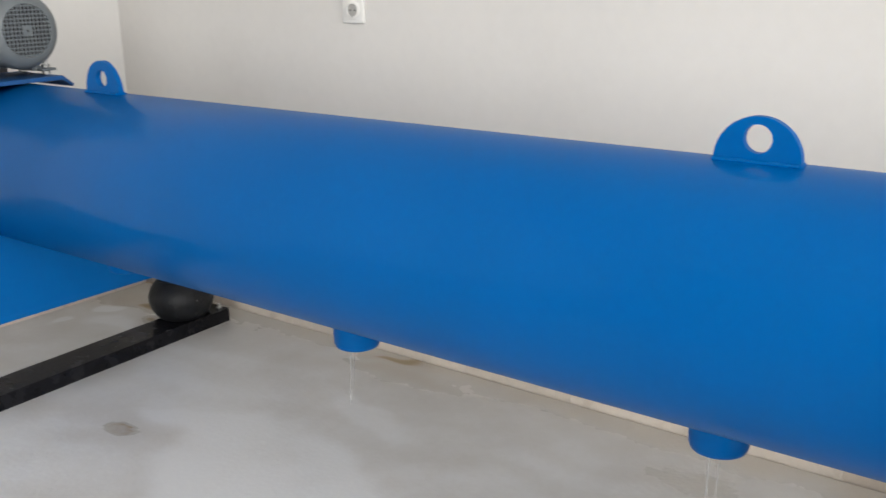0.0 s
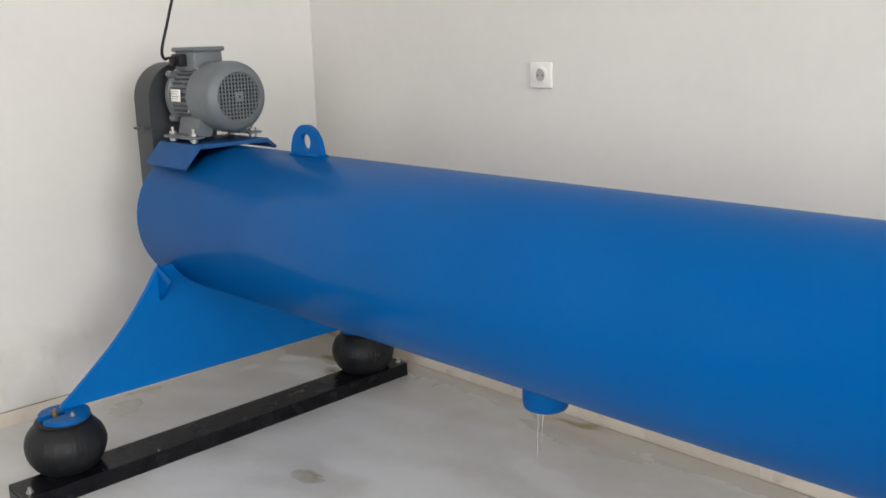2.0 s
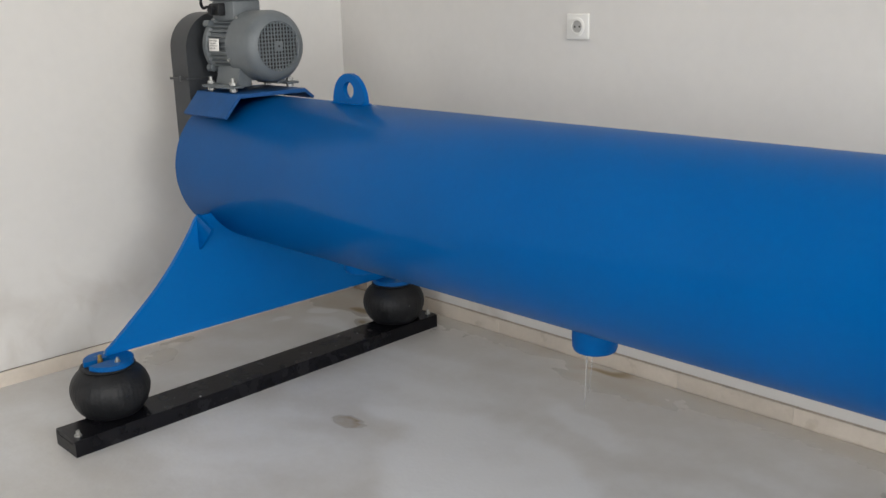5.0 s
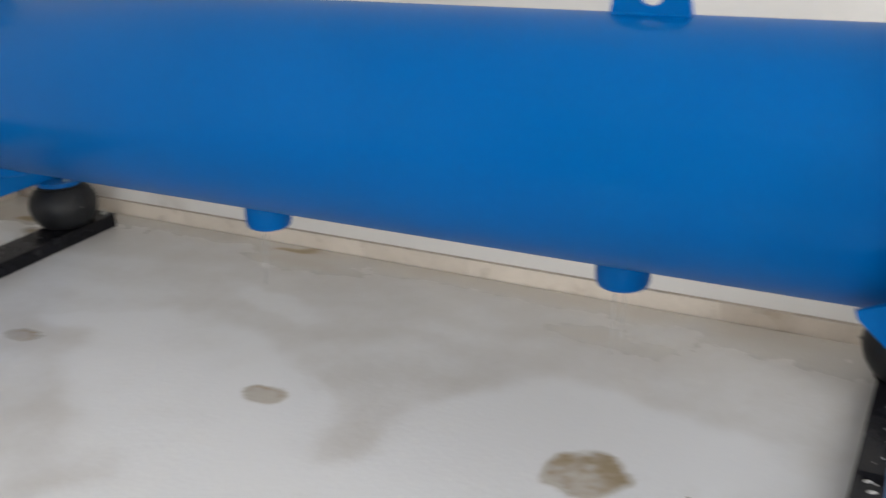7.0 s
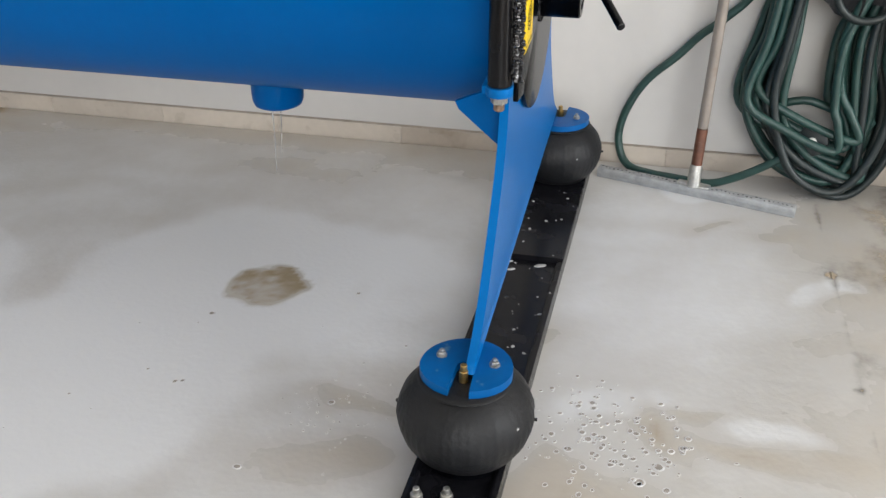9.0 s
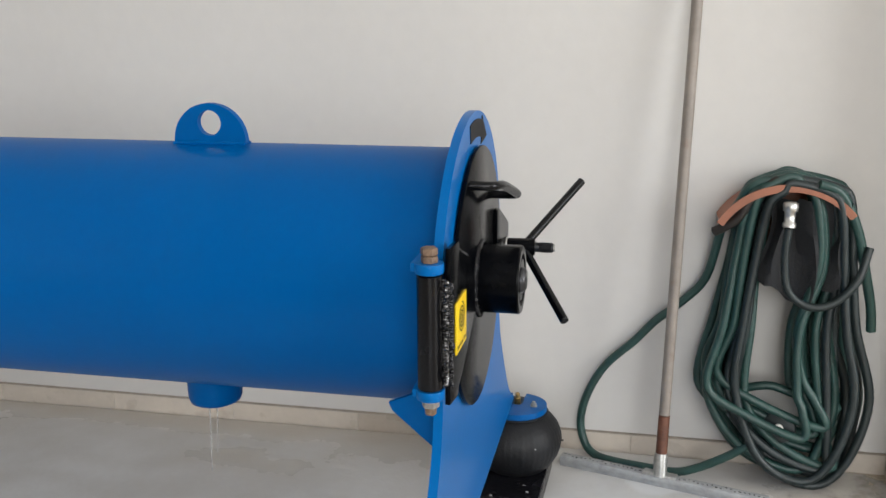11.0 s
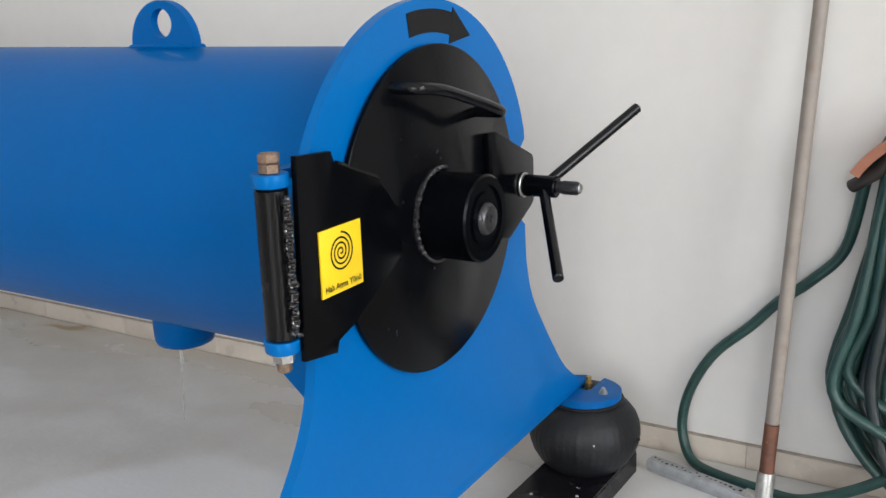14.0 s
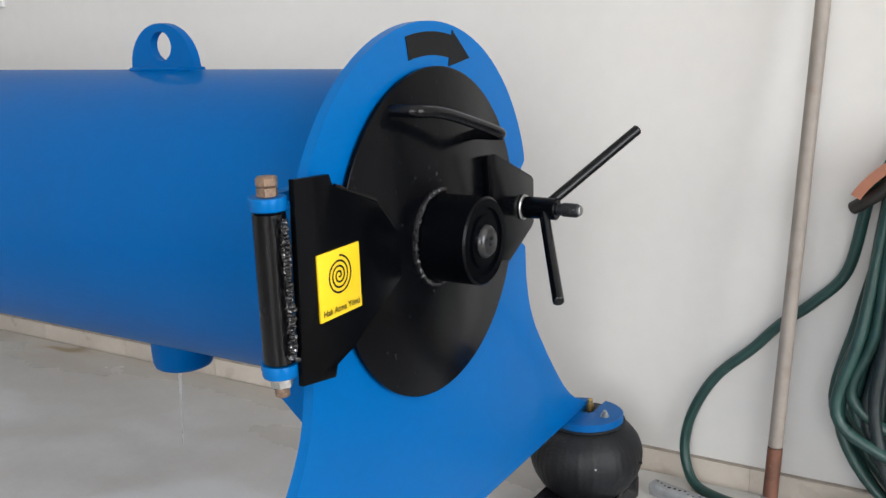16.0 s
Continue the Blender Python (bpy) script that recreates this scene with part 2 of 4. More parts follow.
def box(lo, hi, bevel=0.0, bm=None, m=None, seg=2):
    bm2 = bmesh.new()
    bmesh.ops.create_cube(bm2, size=1)
    for v in bm2.verts:
        v.co = Vector([lo[i] + (v.co[i] + 0.5) * (hi[i] - lo[i]) for i in range(3)])
    if bevel:
        bmesh.ops.bevel(bm2, geom=bm2.edges[:], offset=bevel, segments=seg, affect="EDGES", profile=0.5)
    return join(bm, bm2, m)


def join(bm, bm2, m=None):
    if m is not None:
        bm2.transform(m)
    if bm is None:
        return bm2
    tmp = bpy.data.meshes.new("tmp")
    bm2.to_mesh(tmp)
    bm2.free()
    bm.from_mesh(tmp)
    bpy.data.meshes.remove(tmp)
    return bm


def lathe(profile, n=48, m=None, bm=None, caps=True):
    """Turned body: (radius, height) pairs about z."""
    out = bmesh.new()
    rings = []
    for r, z in profile:
        rings.append([out.verts.new((r * math.cos(2 * math.pi * k / n), r * math.sin(2 * math.pi * k / n), z)) for k in range(n)])
    for a, b in zip(rings, rings[1:]):
        for k in range(n):
            out.faces.new((a[k], a[(k + 1) % n], b[(k + 1) % n], b[k]))
    if caps:
        out.faces.new(rings[0][::-1])
        out.faces.new(rings[-1])
    return join(bm, out, m)


def along(p, q):
    """A pose at p whose z axis points to q."""
    d = Vector(q) - Vector(p)
    return Matrix.Translation(p) @ d.to_track_quat("Z", "Y").to_matrix().to_4x4()


def rod(p, q, r, n=20, bevel=0.0, bm=None):
    h = (Vector(q) - Vector(p)).length
    b = min(bevel, r * 0.6)
    prof = [(r - b, 0), (r, b), (r, h - b), (r - b, h)] if b else [(r, 0), (r, h)]
    return lathe(prof, n, along(p, q), bm)


def hexagon(p, q, r, bm=None):
    return lathe([(r * 0.9, 0), (r, 0.001), (r, (Vector(q) - Vector(p)).length - 0.001), (r * 0.88, (Vector(q) - Vector(p)).length)], 6, along(p, q), bm)


def smooth_line(points, steps=8, closed=False):
    """A soft curve through the given points."""
    pts = [Vector(p) for p in points]
    n, out = len(pts), []
    for i in range(n if closed else n - 1):
        g = lambda k: pts[k % n] if closed else pts[max(0, min(n - 1, k))]
        a, b, c, d = g(i - 1), g(i), g(i + 1), g(i + 2)
        for s in range(steps):
            t = s / steps
            out.append(0.5 * (2 * b + (c - a) * t + (2 * a - 5 * b + 4 * c - d) * t * t + (3 * b - a - 3 * c + d) * t ** 3))
    if not closed:
        out.append(pts[-1])
    return out


def sweep(line, r, n=10, closed=False, bm=None, radii=None):
    """A round strand along a line."""
    out = bmesh.new()
    rings, up = [], Vector((0.13, 0.31, 0.94)).normalized()
    m = len(line)
    for i, p in enumerate(line):
        a = line[(i - 1) % m] if closed else line[max(0, i - 1)]
        b = line[(i + 1) % m] if closed else line[min(m - 1, i + 1)]
        d = (b - a).normalized()
        u = d.cross(up)
        if u.length < 1e-3:
            u = d.cross(Vector((1, 0, 0)))
        u.normalize()
        v = d.cross(u)
        up = u.cross(d)
        rad = radii[i] if radii else r
        rings.append([out.verts.new(p + rad * (math.cos(2 * math.pi * k / n) * u + math.sin(2 * math.pi * k / n) * v)) for k in range(n)])
    for i in range(m if closed else m - 1):
        a, b = rings[i], rings[(i + 1) % m]
        off = 0
        if closed and i == m - 1:
            off = min(range(n), key=lambda o: sum((a[k].co - b[(k + o) % n].co).length for k in range(n)))
        for k in range(n):
            out.faces.new((a[k], a[(k + 1) % n], b[(k + 1 + off) % n], b[(k + off) % n]))
    if not closed:
        out.faces.new(rings[0][::-1])
        out.faces.new(rings[-1])
    return join(bm, out)


def prism(outline, x0, x1, bevel=0.0, bm=None, m=None):
    """A plate: a (y, z) outline between x0 and x1."""
    out = bmesh.new()
    lo = [out.verts.new((x0, y, z)) for y, z in outline]
    hi = [out.verts.new((x1, y, z)) for y, z in outline]
    n = len(outline)
    f1, f2 = out.faces.new(lo[::-1]), out.faces.new(hi)
    for k in range(n):
        out.faces.new((lo[k], lo[(k + 1) % n], hi[(k + 1) % n], hi[k]))
    if bevel:
        es = list({e for f in (f1, f2) for e in f.edges})
        bmesh.ops.bevel(out, geom=es, offset=bevel, segments=2, affect="EDGES", profile=0.5)
    return join(bm, out, m)


def bead(points, r, seed, bm=None):
    """A lumpy weld bead along points."""
    rnd = random.Random(seed)
    line = smooth_line(points, 5)
    return sweep(line, r, 6, radii=[r * (0.7 + 0.6 * rnd.random()) for _ in line], bm=bm)


# ---- the room ----
XL, XR, YB, YF, ZC = -1.990, 2.44, 0.832, -6.50, 4.30
T = 0.2


def wall(name, boxes, label="cream painted plaster wall"):
    bm = None
    for lo, hi in boxes:
        bm = box(lo, hi, bm=bm)
    return thing(name, bm, WALL, label, "wall", kind="structure", smooth=None)


XG, GY0, GY1, GZ = 7.50, -3.9, -0.5, 4.10
wall("wall_north", [((XL - T, YB, -0.05), (XG + T, YB + T, ZC))])
wall("wall_pier", [((XR, YB - 0.19, -0.05), (XR + T, YB, ZC))], "cream painted plaster pier beside the hose")
wall("wall_east", [((XG, GY1, -0.05), (XG + T, YB, ZC)), ((XG, YF, -0.05), (XG + T, GY0, ZC)), ((XG, GY0, GZ), (XG + T, GY1, ZC))], "cream painted plaster wall with a wide gate opening")
# unseen opening added to the south wall for the fill lamp
SX0, SX1 = 1.65, 4.95
wall("wall_south", [((XL - T, YF - T, -0.05), (SX0, YF, ZC)), ((SX1, YF - T, -0.05), (XG + T, YF, ZC)), ((SX0, YF - T, -0.05), (SX1, YF, 0.25)), ((SX0, YF - T, 4.10), (SX1, YF, ZC))], "unseen cream painted plaster wall with an opening added for fill")
wall("wall_west", [((XL - T, YF, -0.05), (XL, YB, ZC))])
thing("ceiling", box((XL - T, YF - T, ZC), (XG + T, YB + T, ZC + 0.15)), CEIL, "plain white painted ceiling", "ceiling", kind="structure", smooth=None)
thing("ground", box((-300, -300, -0.30), (300, 300, -0.06)), CONCRETE, "grey concrete yard outside the room", "ground", kind="structure", smooth=None)
floor = thing("floor", box((XL - T, YF - T, -0.055), (XG + T, YB + T, -0.004)), GROUT, "beige tiled floor under a film of suds", "floor", kind="structure", smooth=None)

# ---- the carpet centrifuge ----
AY, AZ, AR = 0.0085, 0.738, 0.244
XE = 1.424
FY, FZ, FR = 0.022, 0.724, 0.326  # head of the end frame
machine = holder("carpet_centrifuge", "blue and black steel carpet centrifuge standing on rubber air springs", "centrifuge")
AXIS_X = Matrix.Translation((0, AY, AZ)) @ Matrix.Rotation(radians(90), 4, "Y")

# drum casing, a rolled steel tube along x
part("drum_casing", lathe([(AR - 0.004, -1.568), (AR, -1.565), (AR, 0.0), (AR, XE + 0.001)], 128, AXIS_X), BLUE, machine, "long glossy blue steel tube casing", smooth=60)


def frame_outline():
    """End frame: a round head that flares into two feet, as (y, z) pairs."""
    head = []
    for k in range(61):
        a = radians(-14 + 208 * k / 60)
        head.append((FY + FR * math.cos(a), FZ + FR * math.sin(a)))
    # recess for the swing screw
    head = [(min(y, 0.3075) if 0.662 < z < 0.790 else y, z) for y, z in head]
    side = smooth_line([(0.315, 0.616, 0), (0.318, 0.580, 0), (0.330, 0.530, 0), (0.352, 0.484, 0), (0.384, 0.438, 0), (0.432, 0.375, 0), (0.490, 0.308, 0), (0.548, 0.262, 0), (0.600, 0.236, 0)], 4)
    left = [(FY + 0.008 - p.x, p.y) for p in side]
    right = [(FY + p.x, p.y) for p in side]
    feet = [(FY + 0.606, 0.2235), (FY - 0.598, 0.2235)]
    return head + left + feet[::-1] + right[::-1]


def lug(x, rise):
    """Lifting eye: a rounded plate with a round hole, standing along the tube."""
    cz, R, hz, hr, zb, th = 0.985, 0.075, 1.022, 0.0245, 0.966, 0.008
    n = 48
    bm = bmesh.new()
    loops = []
    for y in (AY - th, AY + th):
        outer, inner = [], []
        for k in range(n):
            a = 2 * math.pi * k / n
            d = Vector((math.cos(a), math.sin(a)))
            o = Vector((0, hz - cz))
            bq = o.dot(d)
            t = -bq + math.sqrt(bq * bq - o.length_squared + R * R)
            px, pz = t * d.x, hz + t * d.y
            if pz < cz:
                ts = []
                if abs(d.x) > 1e-6:
                    ts.append(R / abs(d.x))
                if d.y < -1e-6:
                    ts.append((zb - hz) / d.y)
                t = min(ts)
                px, pz = t * d.x, hz + t * d.y
            pz += rise * max(0.0, pz - cz) / R
            outer.append(bm.verts.new((x + px, y, pz)))
            inner.append(bm.verts.new((x + hr * d.x, y, hz + hr * d.y)))
        loops.append((outer, inner))
    (o0, i0), (o1, i1) = loops
    for k in range(n):
        j = (k + 1) % n
        bm.faces.new((o0[k], o0[j], i0[j], i0[k]))
        bm.faces.new((o1[k], i1[k], i1[j], o1[j]))
        bm.faces.new((o0[k], o1[k], o1[j], o0[j]))
        bm.faces.new((i0[k], i0[j], i1[j], i1[k]))
    return bm


for x, rise in ((-0.917, 0.011), (0.9175, 0.0)):
    ob = part("lifting_lug", lug(x, rise), BLUE, machine)
    bm = bead([(x - 0.075, AY - 0.012, AZ + AR - 0.001), (x, AY - 0.012, AZ + AR), (x + 0.075, AY - 0.012, AZ + AR - 0.001)], 0.006, 3)
    bead([(x - 0.075, AY + 0.012, AZ + AR - 0.001), (x, AY + 0.012, AZ + AR), (x + 0.075, AY + 0.012, AZ + AR - 0.001)], 0.006, 4, bm)
    part("weld_bead", bm, BLUE, ob)

for x, zd in ((-0.900, 0.466), (-0.007, 0.436), (0.888, 0.438)):
    spout = part("drain_spout", lathe([(0.046, 0.0), (0.052, 0.003), (0.0555, 0.012), (0.0565, 0.03), (0.0565, 0.09)], 40, pose(x, AY, zd), caps=False), BLUE, machine, smooth=50)
    part("spout_mouth", lathe([(0.046, 0.0), (0.042, 0.0), (0.042, 0.03), (0.001, 0.03)], 40, pose(x, AY, zd), caps=False), DARK, spout, "dark wet mouth of the spout")

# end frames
part("end_frame", prism(frame_outline(), XE, XE + 0.016, 0.0025), BLUE_LIT, machine, "blue plate frame flaring into two feet")
side = smooth_line([(0.256, 0.602, 0), (0.290, 0.549, 0), (0.360, 0.460, 0), (0.416, 0.400, 0), (0.466, 0.354, 0), (0.566, 0.269, 0), (0.604, 0.240, 0)], 4)
back = smooth_line([(0.290, 0.602, 0), (0.318, 0.545, 0), (0.360, 0.475, 0), (0.425, 0.390, 0), (0.49, 0.318, 0), (0.56, 0.262, 0), (0.612, 0.236, 0)], 4)
rear = [(-0.17, 0.612), (-0.250, 0.608)] + [(-p.x, p.y) for p in side] + [(-0.610, 0.2235), (0.618, 0.2235)] + [(p.x, p.y) for p in back[::-1]] + [(0.28, 0.608), (0.18, 0.612)]
part("end_frame", prism(rear, -1.436, -1.420, 0.0025), BLUE_LIT, machine, "blue plate frame flaring into two feet")

# gussets between the frames and the tube
for xw, s in ((XE, -1), (-1.420, 1)):
    for y in (-0.250, 0.262):
        bm = bmesh.new()
        pts = [(xw + s * 0.0005, 0.616), (xw + s * 0.086, 0.580), (xw + s * 0.080, 0.566), (xw + s * 0.0005, 0.497)]
        fa = [bm.verts.new((px, y - 0.005, pz)) for px, pz in pts]
        fb = [bm.verts.new((px, y + 0.005, pz)) for px, pz in pts]
        bm.faces.new(fa)
        bm.faces.new(fb[::-1])
        for k in range(4):
            bm.faces.new((fa[k], fb[k], fb[(k + 1) % 4], fa[(k + 1) % 4]))
        part("gusset", bm, BLUE, machine)

# air springs on the two base channels


def air_spring(x, y):
    """A rubber bellows under a slotted blue plate with two bolts and a brass valve."""
    m = pose(x, y, 0)
    prof = [(0.070, 0.046), (0.082, 0.050), (0.098, 0.066), (0.111, 0.088), (0.1185, 0.112), (0.1205, 0.130), (0.1185, 0.146), (0.111, 0.167), (0.098, 0.184), (0.083, 0.196), (0.079, 0.199), (0.084, 0.204), (0.081, 0.208), (0.06, 0.2085)]
    bm = lathe(prof, 192, m)
    rnd = random.Random(int(100 * (x + y)))
    wave = [rnd.uniform(-1, 1) for _ in range(48)]
    for v in bm.verts:
        d = Vector((v.co.x - x, v.co.y - y))
        if d.length > 0.07:
            k = math.atan2(d.y, d.x) / (2 * math.pi) * 48 % 48
            f = k % 1
            s = wave[int(k) % 48] * (1 - f) + wave[(int(k) + 1) % 48] * f
            belly = max(0.0, 1 - abs(v.co.z - 0.125) / 0.08)
            d *= 1 + (0.010 * s + 0.0045 * math.cos(2 * math.pi * k)) * belly
            v.co.x, v.co.y = x + d.x, y + d.y
    ob = part("air_spring", bm, RUBBER, machine, "black rubber bellows", smooth=70)
    s = 1 if y > 0 else -1
    # plate with a slot open to the outside
    out = []
    for k in range(57):
        a = radians(13 + (360 - 26) * k / 56)
        out.append((0.080 * math.sin(a), (0.069 if math.cos(a) > 0 else 0.080) * math.cos(a)))
    out += [(-0.016, 0.0), (-0.010, -0.010), (0.010, -0.010), (0.016, 0.0)]
    bm = bmesh.new()
    lo = [bm.verts.new((x + px, y + s * py, 0.208)) for px, py in out]
    hi = [bm.verts.new((x + px, y + s * py, 0.2235)) for px, py in out]
    bm.faces.new(lo)
    bm.faces.new(hi)
    for k in range(len(out)):
        j = (k + 1) % len(out)
        bm.faces.new((lo[k], lo[j], hi[j], hi[k]))
    part("top_plate", bm, BLUE_WORN, ob, "blue slotted steel plate")
    for dx, dy in ((-0.047, 0.021), (0.047, 0.012)):
        p = (x + dx, y - s * dy)
        bm = rod((*p, 0.2235), (*p, 0.2258), 0.0095, 20)
        hexagon((*p, 0.2258), (*p, 0.2320), 0.0075, bm)
        rod((*p, 0.2320), (*p, 0.237), 0.0045, 12, 0.001, bm)
        part("bolt", bm, DULL_ZINC, ob, "dull zinc-plated bolt and nut")
    bm = rod((x, y + s * 0.022, 0.203), (x, y + s * 0.022, 0.230), 0.008, 16, 0.001)
    rod((x, y + s * 0.022, 0.230), (x, y + s * 0.022, 0.242), 0.006, 16, 0.001, bm)
    part("valve", bm, BRASS, ob, "brass air valve")
    bm = rod((x - 0.126, y, 0.128), (x + 0.126, y, 0.128), 0.003, 8)
    part("mould_nub", bm, RUBBER, ob)
    bm = bmesh.new()
    for _ in range(5):
        w, h = rnd.uniform(0, 6.28), rnd.uniform(0.085, 0.165)
        r = 0.1195 - 6.5 * (h - 0.128) ** 2
        r2 = rnd.uniform(0.0015, 0.004)
        lathe([(r2, 0), (r2 * 0.8, 0.0012), (r2 * 0.3, 0.0016)], 8, along((x + r * math.cos(w), y + r * math.sin(w), h), (x + 2 * r * math.cos(w), y + 2 * r * math.sin(w), h)), bm)
    tagged(part("suds_flecks", bm, FOAM, ob, "small pale flecks of dried suds"), kind="stuff")
    part("foot_ring", lathe([(0.076, 0.040), (0.084, 0.042), (0.084, 0.050), (0.074, 0.053)], 48, m), BLACK, ob)
    return ob


for x, y in ((1.4215, -0.553), (1.450, 0.602), (-1.401, -0.616), (-1.401, 0.562)):
    air_spring(x, y)


def channel(x, w, skew, y0, y1, flecks, mounts, bolts):
    """Base channel along y with raised lips."""
    prof = [(-w, 0.002), (w, 0.002), (w, 0.048), (w - 0.008, 0.050), (w - 0.014, 0.048), (w - 0.016, 0.040), (-w + 0.016, 0.040), (-w + 0.014, 0.048), (-w + 0.008, 0.050), (-w, 0.048)]
    bm = bmesh.new()
    a = [bm.verts.new((x + px + skew * y0, y0, pz)) for px, pz in prof]
    b = [bm.verts.new((x + px + skew * y1, y1, pz)) for px, pz in prof]
    bm.faces.new(a)
    bm.faces.new(b[::-1])
    for k in range(len(prof)):
        j = (k + 1) % len(prof)
        bm.faces.new((a[k], a[j], b[j], b[k]))
    ob = part("base_channel", bm, BLACK_WET, machine, "wet black steel base channel", smooth=30)
    for ya, yb in mounts:
        bm = bmesh.new()
        lo = [bm.verts.new((x + px + skew * py, py, 0.0402)) for px, py in ((-w + 0.001, ya), (w - 0.001, ya), (w - 0.001, yb), (-w + 0.001, yb))]
        hi = [bm.verts.new((v.co.x, v.co.y, 0.0542)) for v in lo]
        bm.faces.new(lo)
        bm.faces.new(hi)
        for k in range(4):
            bm.faces.new((lo[k], lo[(k + 1) % 4], hi[(k + 1) % 4], hi[k]))
        part("mounting_plate", bm, BLACK_WET, ob, smooth=30)
    for bx, yy in bolts:
        bx += x + skew * yy
        bm = hexagon((bx, yy, 0.040), (bx, yy, 0.060), 0.011)
        rod((bx, yy, 0.060), (bx, yy, 0.072), 0.006, 12, 0.001, bm)
        part("bolt", bm, ZINC, ob, "zinc-plated bolt")
    # flecks of suds left on the wet steel
    rnd = random.Random(int(x * 100))
    bm = bmesh.new()
    for _ in range(flecks):
        r = rnd.choice([0.0015, 0.002, 0.002, 0.003, 0.004])
        px, py = rnd.uniform(-w + 0.02, w - 0.005), rnd.uniform(-0.45, 0.5)
        pz = 0.0542 if any(a < py < b for a, b in mounts) else 0.0405 if abs(px) < w - 0.017 else 0.0495
        px += x + skew * py
        lathe([(r, 0), (r * 0.8, r * 0.3), (r * 0.3, r * 0.45)], 7, pose(px, py, pz, 0, 0, rnd.uniform(0, 180)) @ Matrix.Diagonal((1, rnd.uniform(0.7, 1.6), 1, 1)), bm)
    for px, py, r in () if flecks < 20 else ((0.03, 0.105, 0.016), (-0.045, 0.110, 0.010), (-0.035, 0.075, 0.011), (0.055, -0.1, 0.006)):
        lathe([(r, 0), (r * 0.85, 0.0015), (r * 0.4, 0.0025)], 14, pose(x + px, py, 0.0405, 0, 0, 25) @ Matrix.Diagonal((1, 0.45, 1, 1)), bm)
    sp = part("suds_flecks", bm, FOAM, ob, "small white flecks of suds")
    tagged(sp, kind="stuff")


channel(1.441, 0.078, 0.030, -0.78, 0.690, 42, ((0.125, 0.689),), ((-0.052, -0.700), (-0.003, -0.690), (0.035, 0.670)))
channel(-1.353, 0.068, -0.030, -0.80, 0.705, 7, ((-0.799, 0.704),), ((0.035, -0.775), (0.035, 0.685)))

# lid on the gate end
XD = XE + 0.018
lid = part("lid", lathe([(0.245, 0.0), (0.2485, 0.002), (0.2485, 0.008), (0.246, 0.010)], 96, Matrix.Translation((XD, 0.020, 0.737)) @ Matrix.Rotation(radians(90), 4, "Y")), BLACK_LID, machine, "round black steel lid")
XH = XD + 0.010
HC = (0.018, 0.732)
bm = lathe([(0.066, 0.0), (0.066, 0.078), (0.063, 0.081), (0.050, 0.081), (0.049, 0.077), (0.040, 0.077), (0.0395, 0.080), (0.001, 0.080)], 56, Matrix.Translation((XH - 0.001, *HC)) @ Matrix.Rotation(radians(90), 4, "Y"), caps=False)
part("bearing_hub", bm, BLACK, lid, "black bearing housing")
bm = lathe([(0.0245, 0.077), (0.0245, 0.082), (0.0200, 0.0875), (0.0185, 0.088), (0.0065, 0.088), (0.0055, 0.084), (0.001, 0.084)], 32, Matrix.Translation((XH, *HC)) @ Matrix.Rotation(radians(90), 4, "Y"), caps=False)
part("hub_bolt", bm, material("dull_dark_steel", (0.060, 0.060, 0.064), 0.30, 0.7, var=0.3, scale=120), lid, "dull steel bolt head")
pts = [(XH + 0.001, HC[0] + 0.071 * math.cos(a), HC[1] + 0.071 * math.sin(a)) for a in [radians(75 + 200 * k / 20) for k in range(21)]]
part("weld_bead", bead(pts, 0.0048, 11), WELD_DARK, lid, "shiny lumpy weld bead")

# bent rod handle
hl = [(XH - 0.002, -0.100, 0.933), (XH + 0.036, -0.094, 0.932), (XH + 0.046, -0.073, 0.930), (XH + 0.050, -0.033, 0.923), (XH + 0.053, 0.042, 0.902), (XH + 0.056, 0.100, 0.884), (XH + 0.053, 0.122, 0.877), (XH + 0.040, 0.132, 0.874), (XH - 0.002, 0.136, 0.873)]
part("handle", sweep(smooth_line(hl, 6), 0.0085, 14), BLACK_GLOSS, lid, "bent black rod handle")

# hinge strap, welded to the lid and to the knuckle
strap = [(-0.3215, 0.874), (-0.2530, 0.870), (-0.2500, 0.854), (-0.1510, 0.816), (-0.1030, 0.76), (-0.1030, 0.70), (-0.1930, 0.652), (-0.2220, 0.634), (-0.2610, 0.624), (-0.2640, 0.607), (-0.3290, 0.617)]
part("hinge_strap", prism(strap, XH + 0.0005, XH + 0.0095, 0.0015), BLACK, lid, "thick black hinge strap")
part("strap_weld", bead([(XH + 0.004, -0.238, 0.852), (XH + 0.004, -0.198, 0.836), (XH + 0.004, -0.151, 0.818)], 0.004, 12), BLACK, lid)

# hinge: knuckle, blue ears, pin bolt
HX, HY = 1.430, -0.334
hinge = part("hinge_knuckle", rod((HX, HY, 0.646), (HX, HY, 0.836), 0.0205, 32, 0.002), BLACK_GLOSS, machine, "glossy black hinge tube")
for z0 in (0.838, 0.629):
    bm = lathe([(0.0220, 0), (0.0230, 0.002), (0.0230, 0.0140), (0.0220, 0.016)], 36, pose(HX, HY, z0))
    box((XE - 0.024, HY - 0.004, z0 + 0.001), (XE - 0.002, HY + 0.085, z0 + 0.0150), 0.002, bm)
    part("hinge_ear", bm, BLUE_LIT, hinge, "blue hinge ear")
bm = hexagon((HX, HY, 0.8542), (HX, HY, 0.866), 0.0135)
rod((HX, HY, 0.866), (HX, HY, 0.8785), 0.0138, 6, 0.002, bm)
part("pin_head", bm, RUSTY, hinge, "browned hexagonal bolt head")
bm = rod((HX, HY, 0.626), (HX, HY, 0.6285), 0.018, 24)
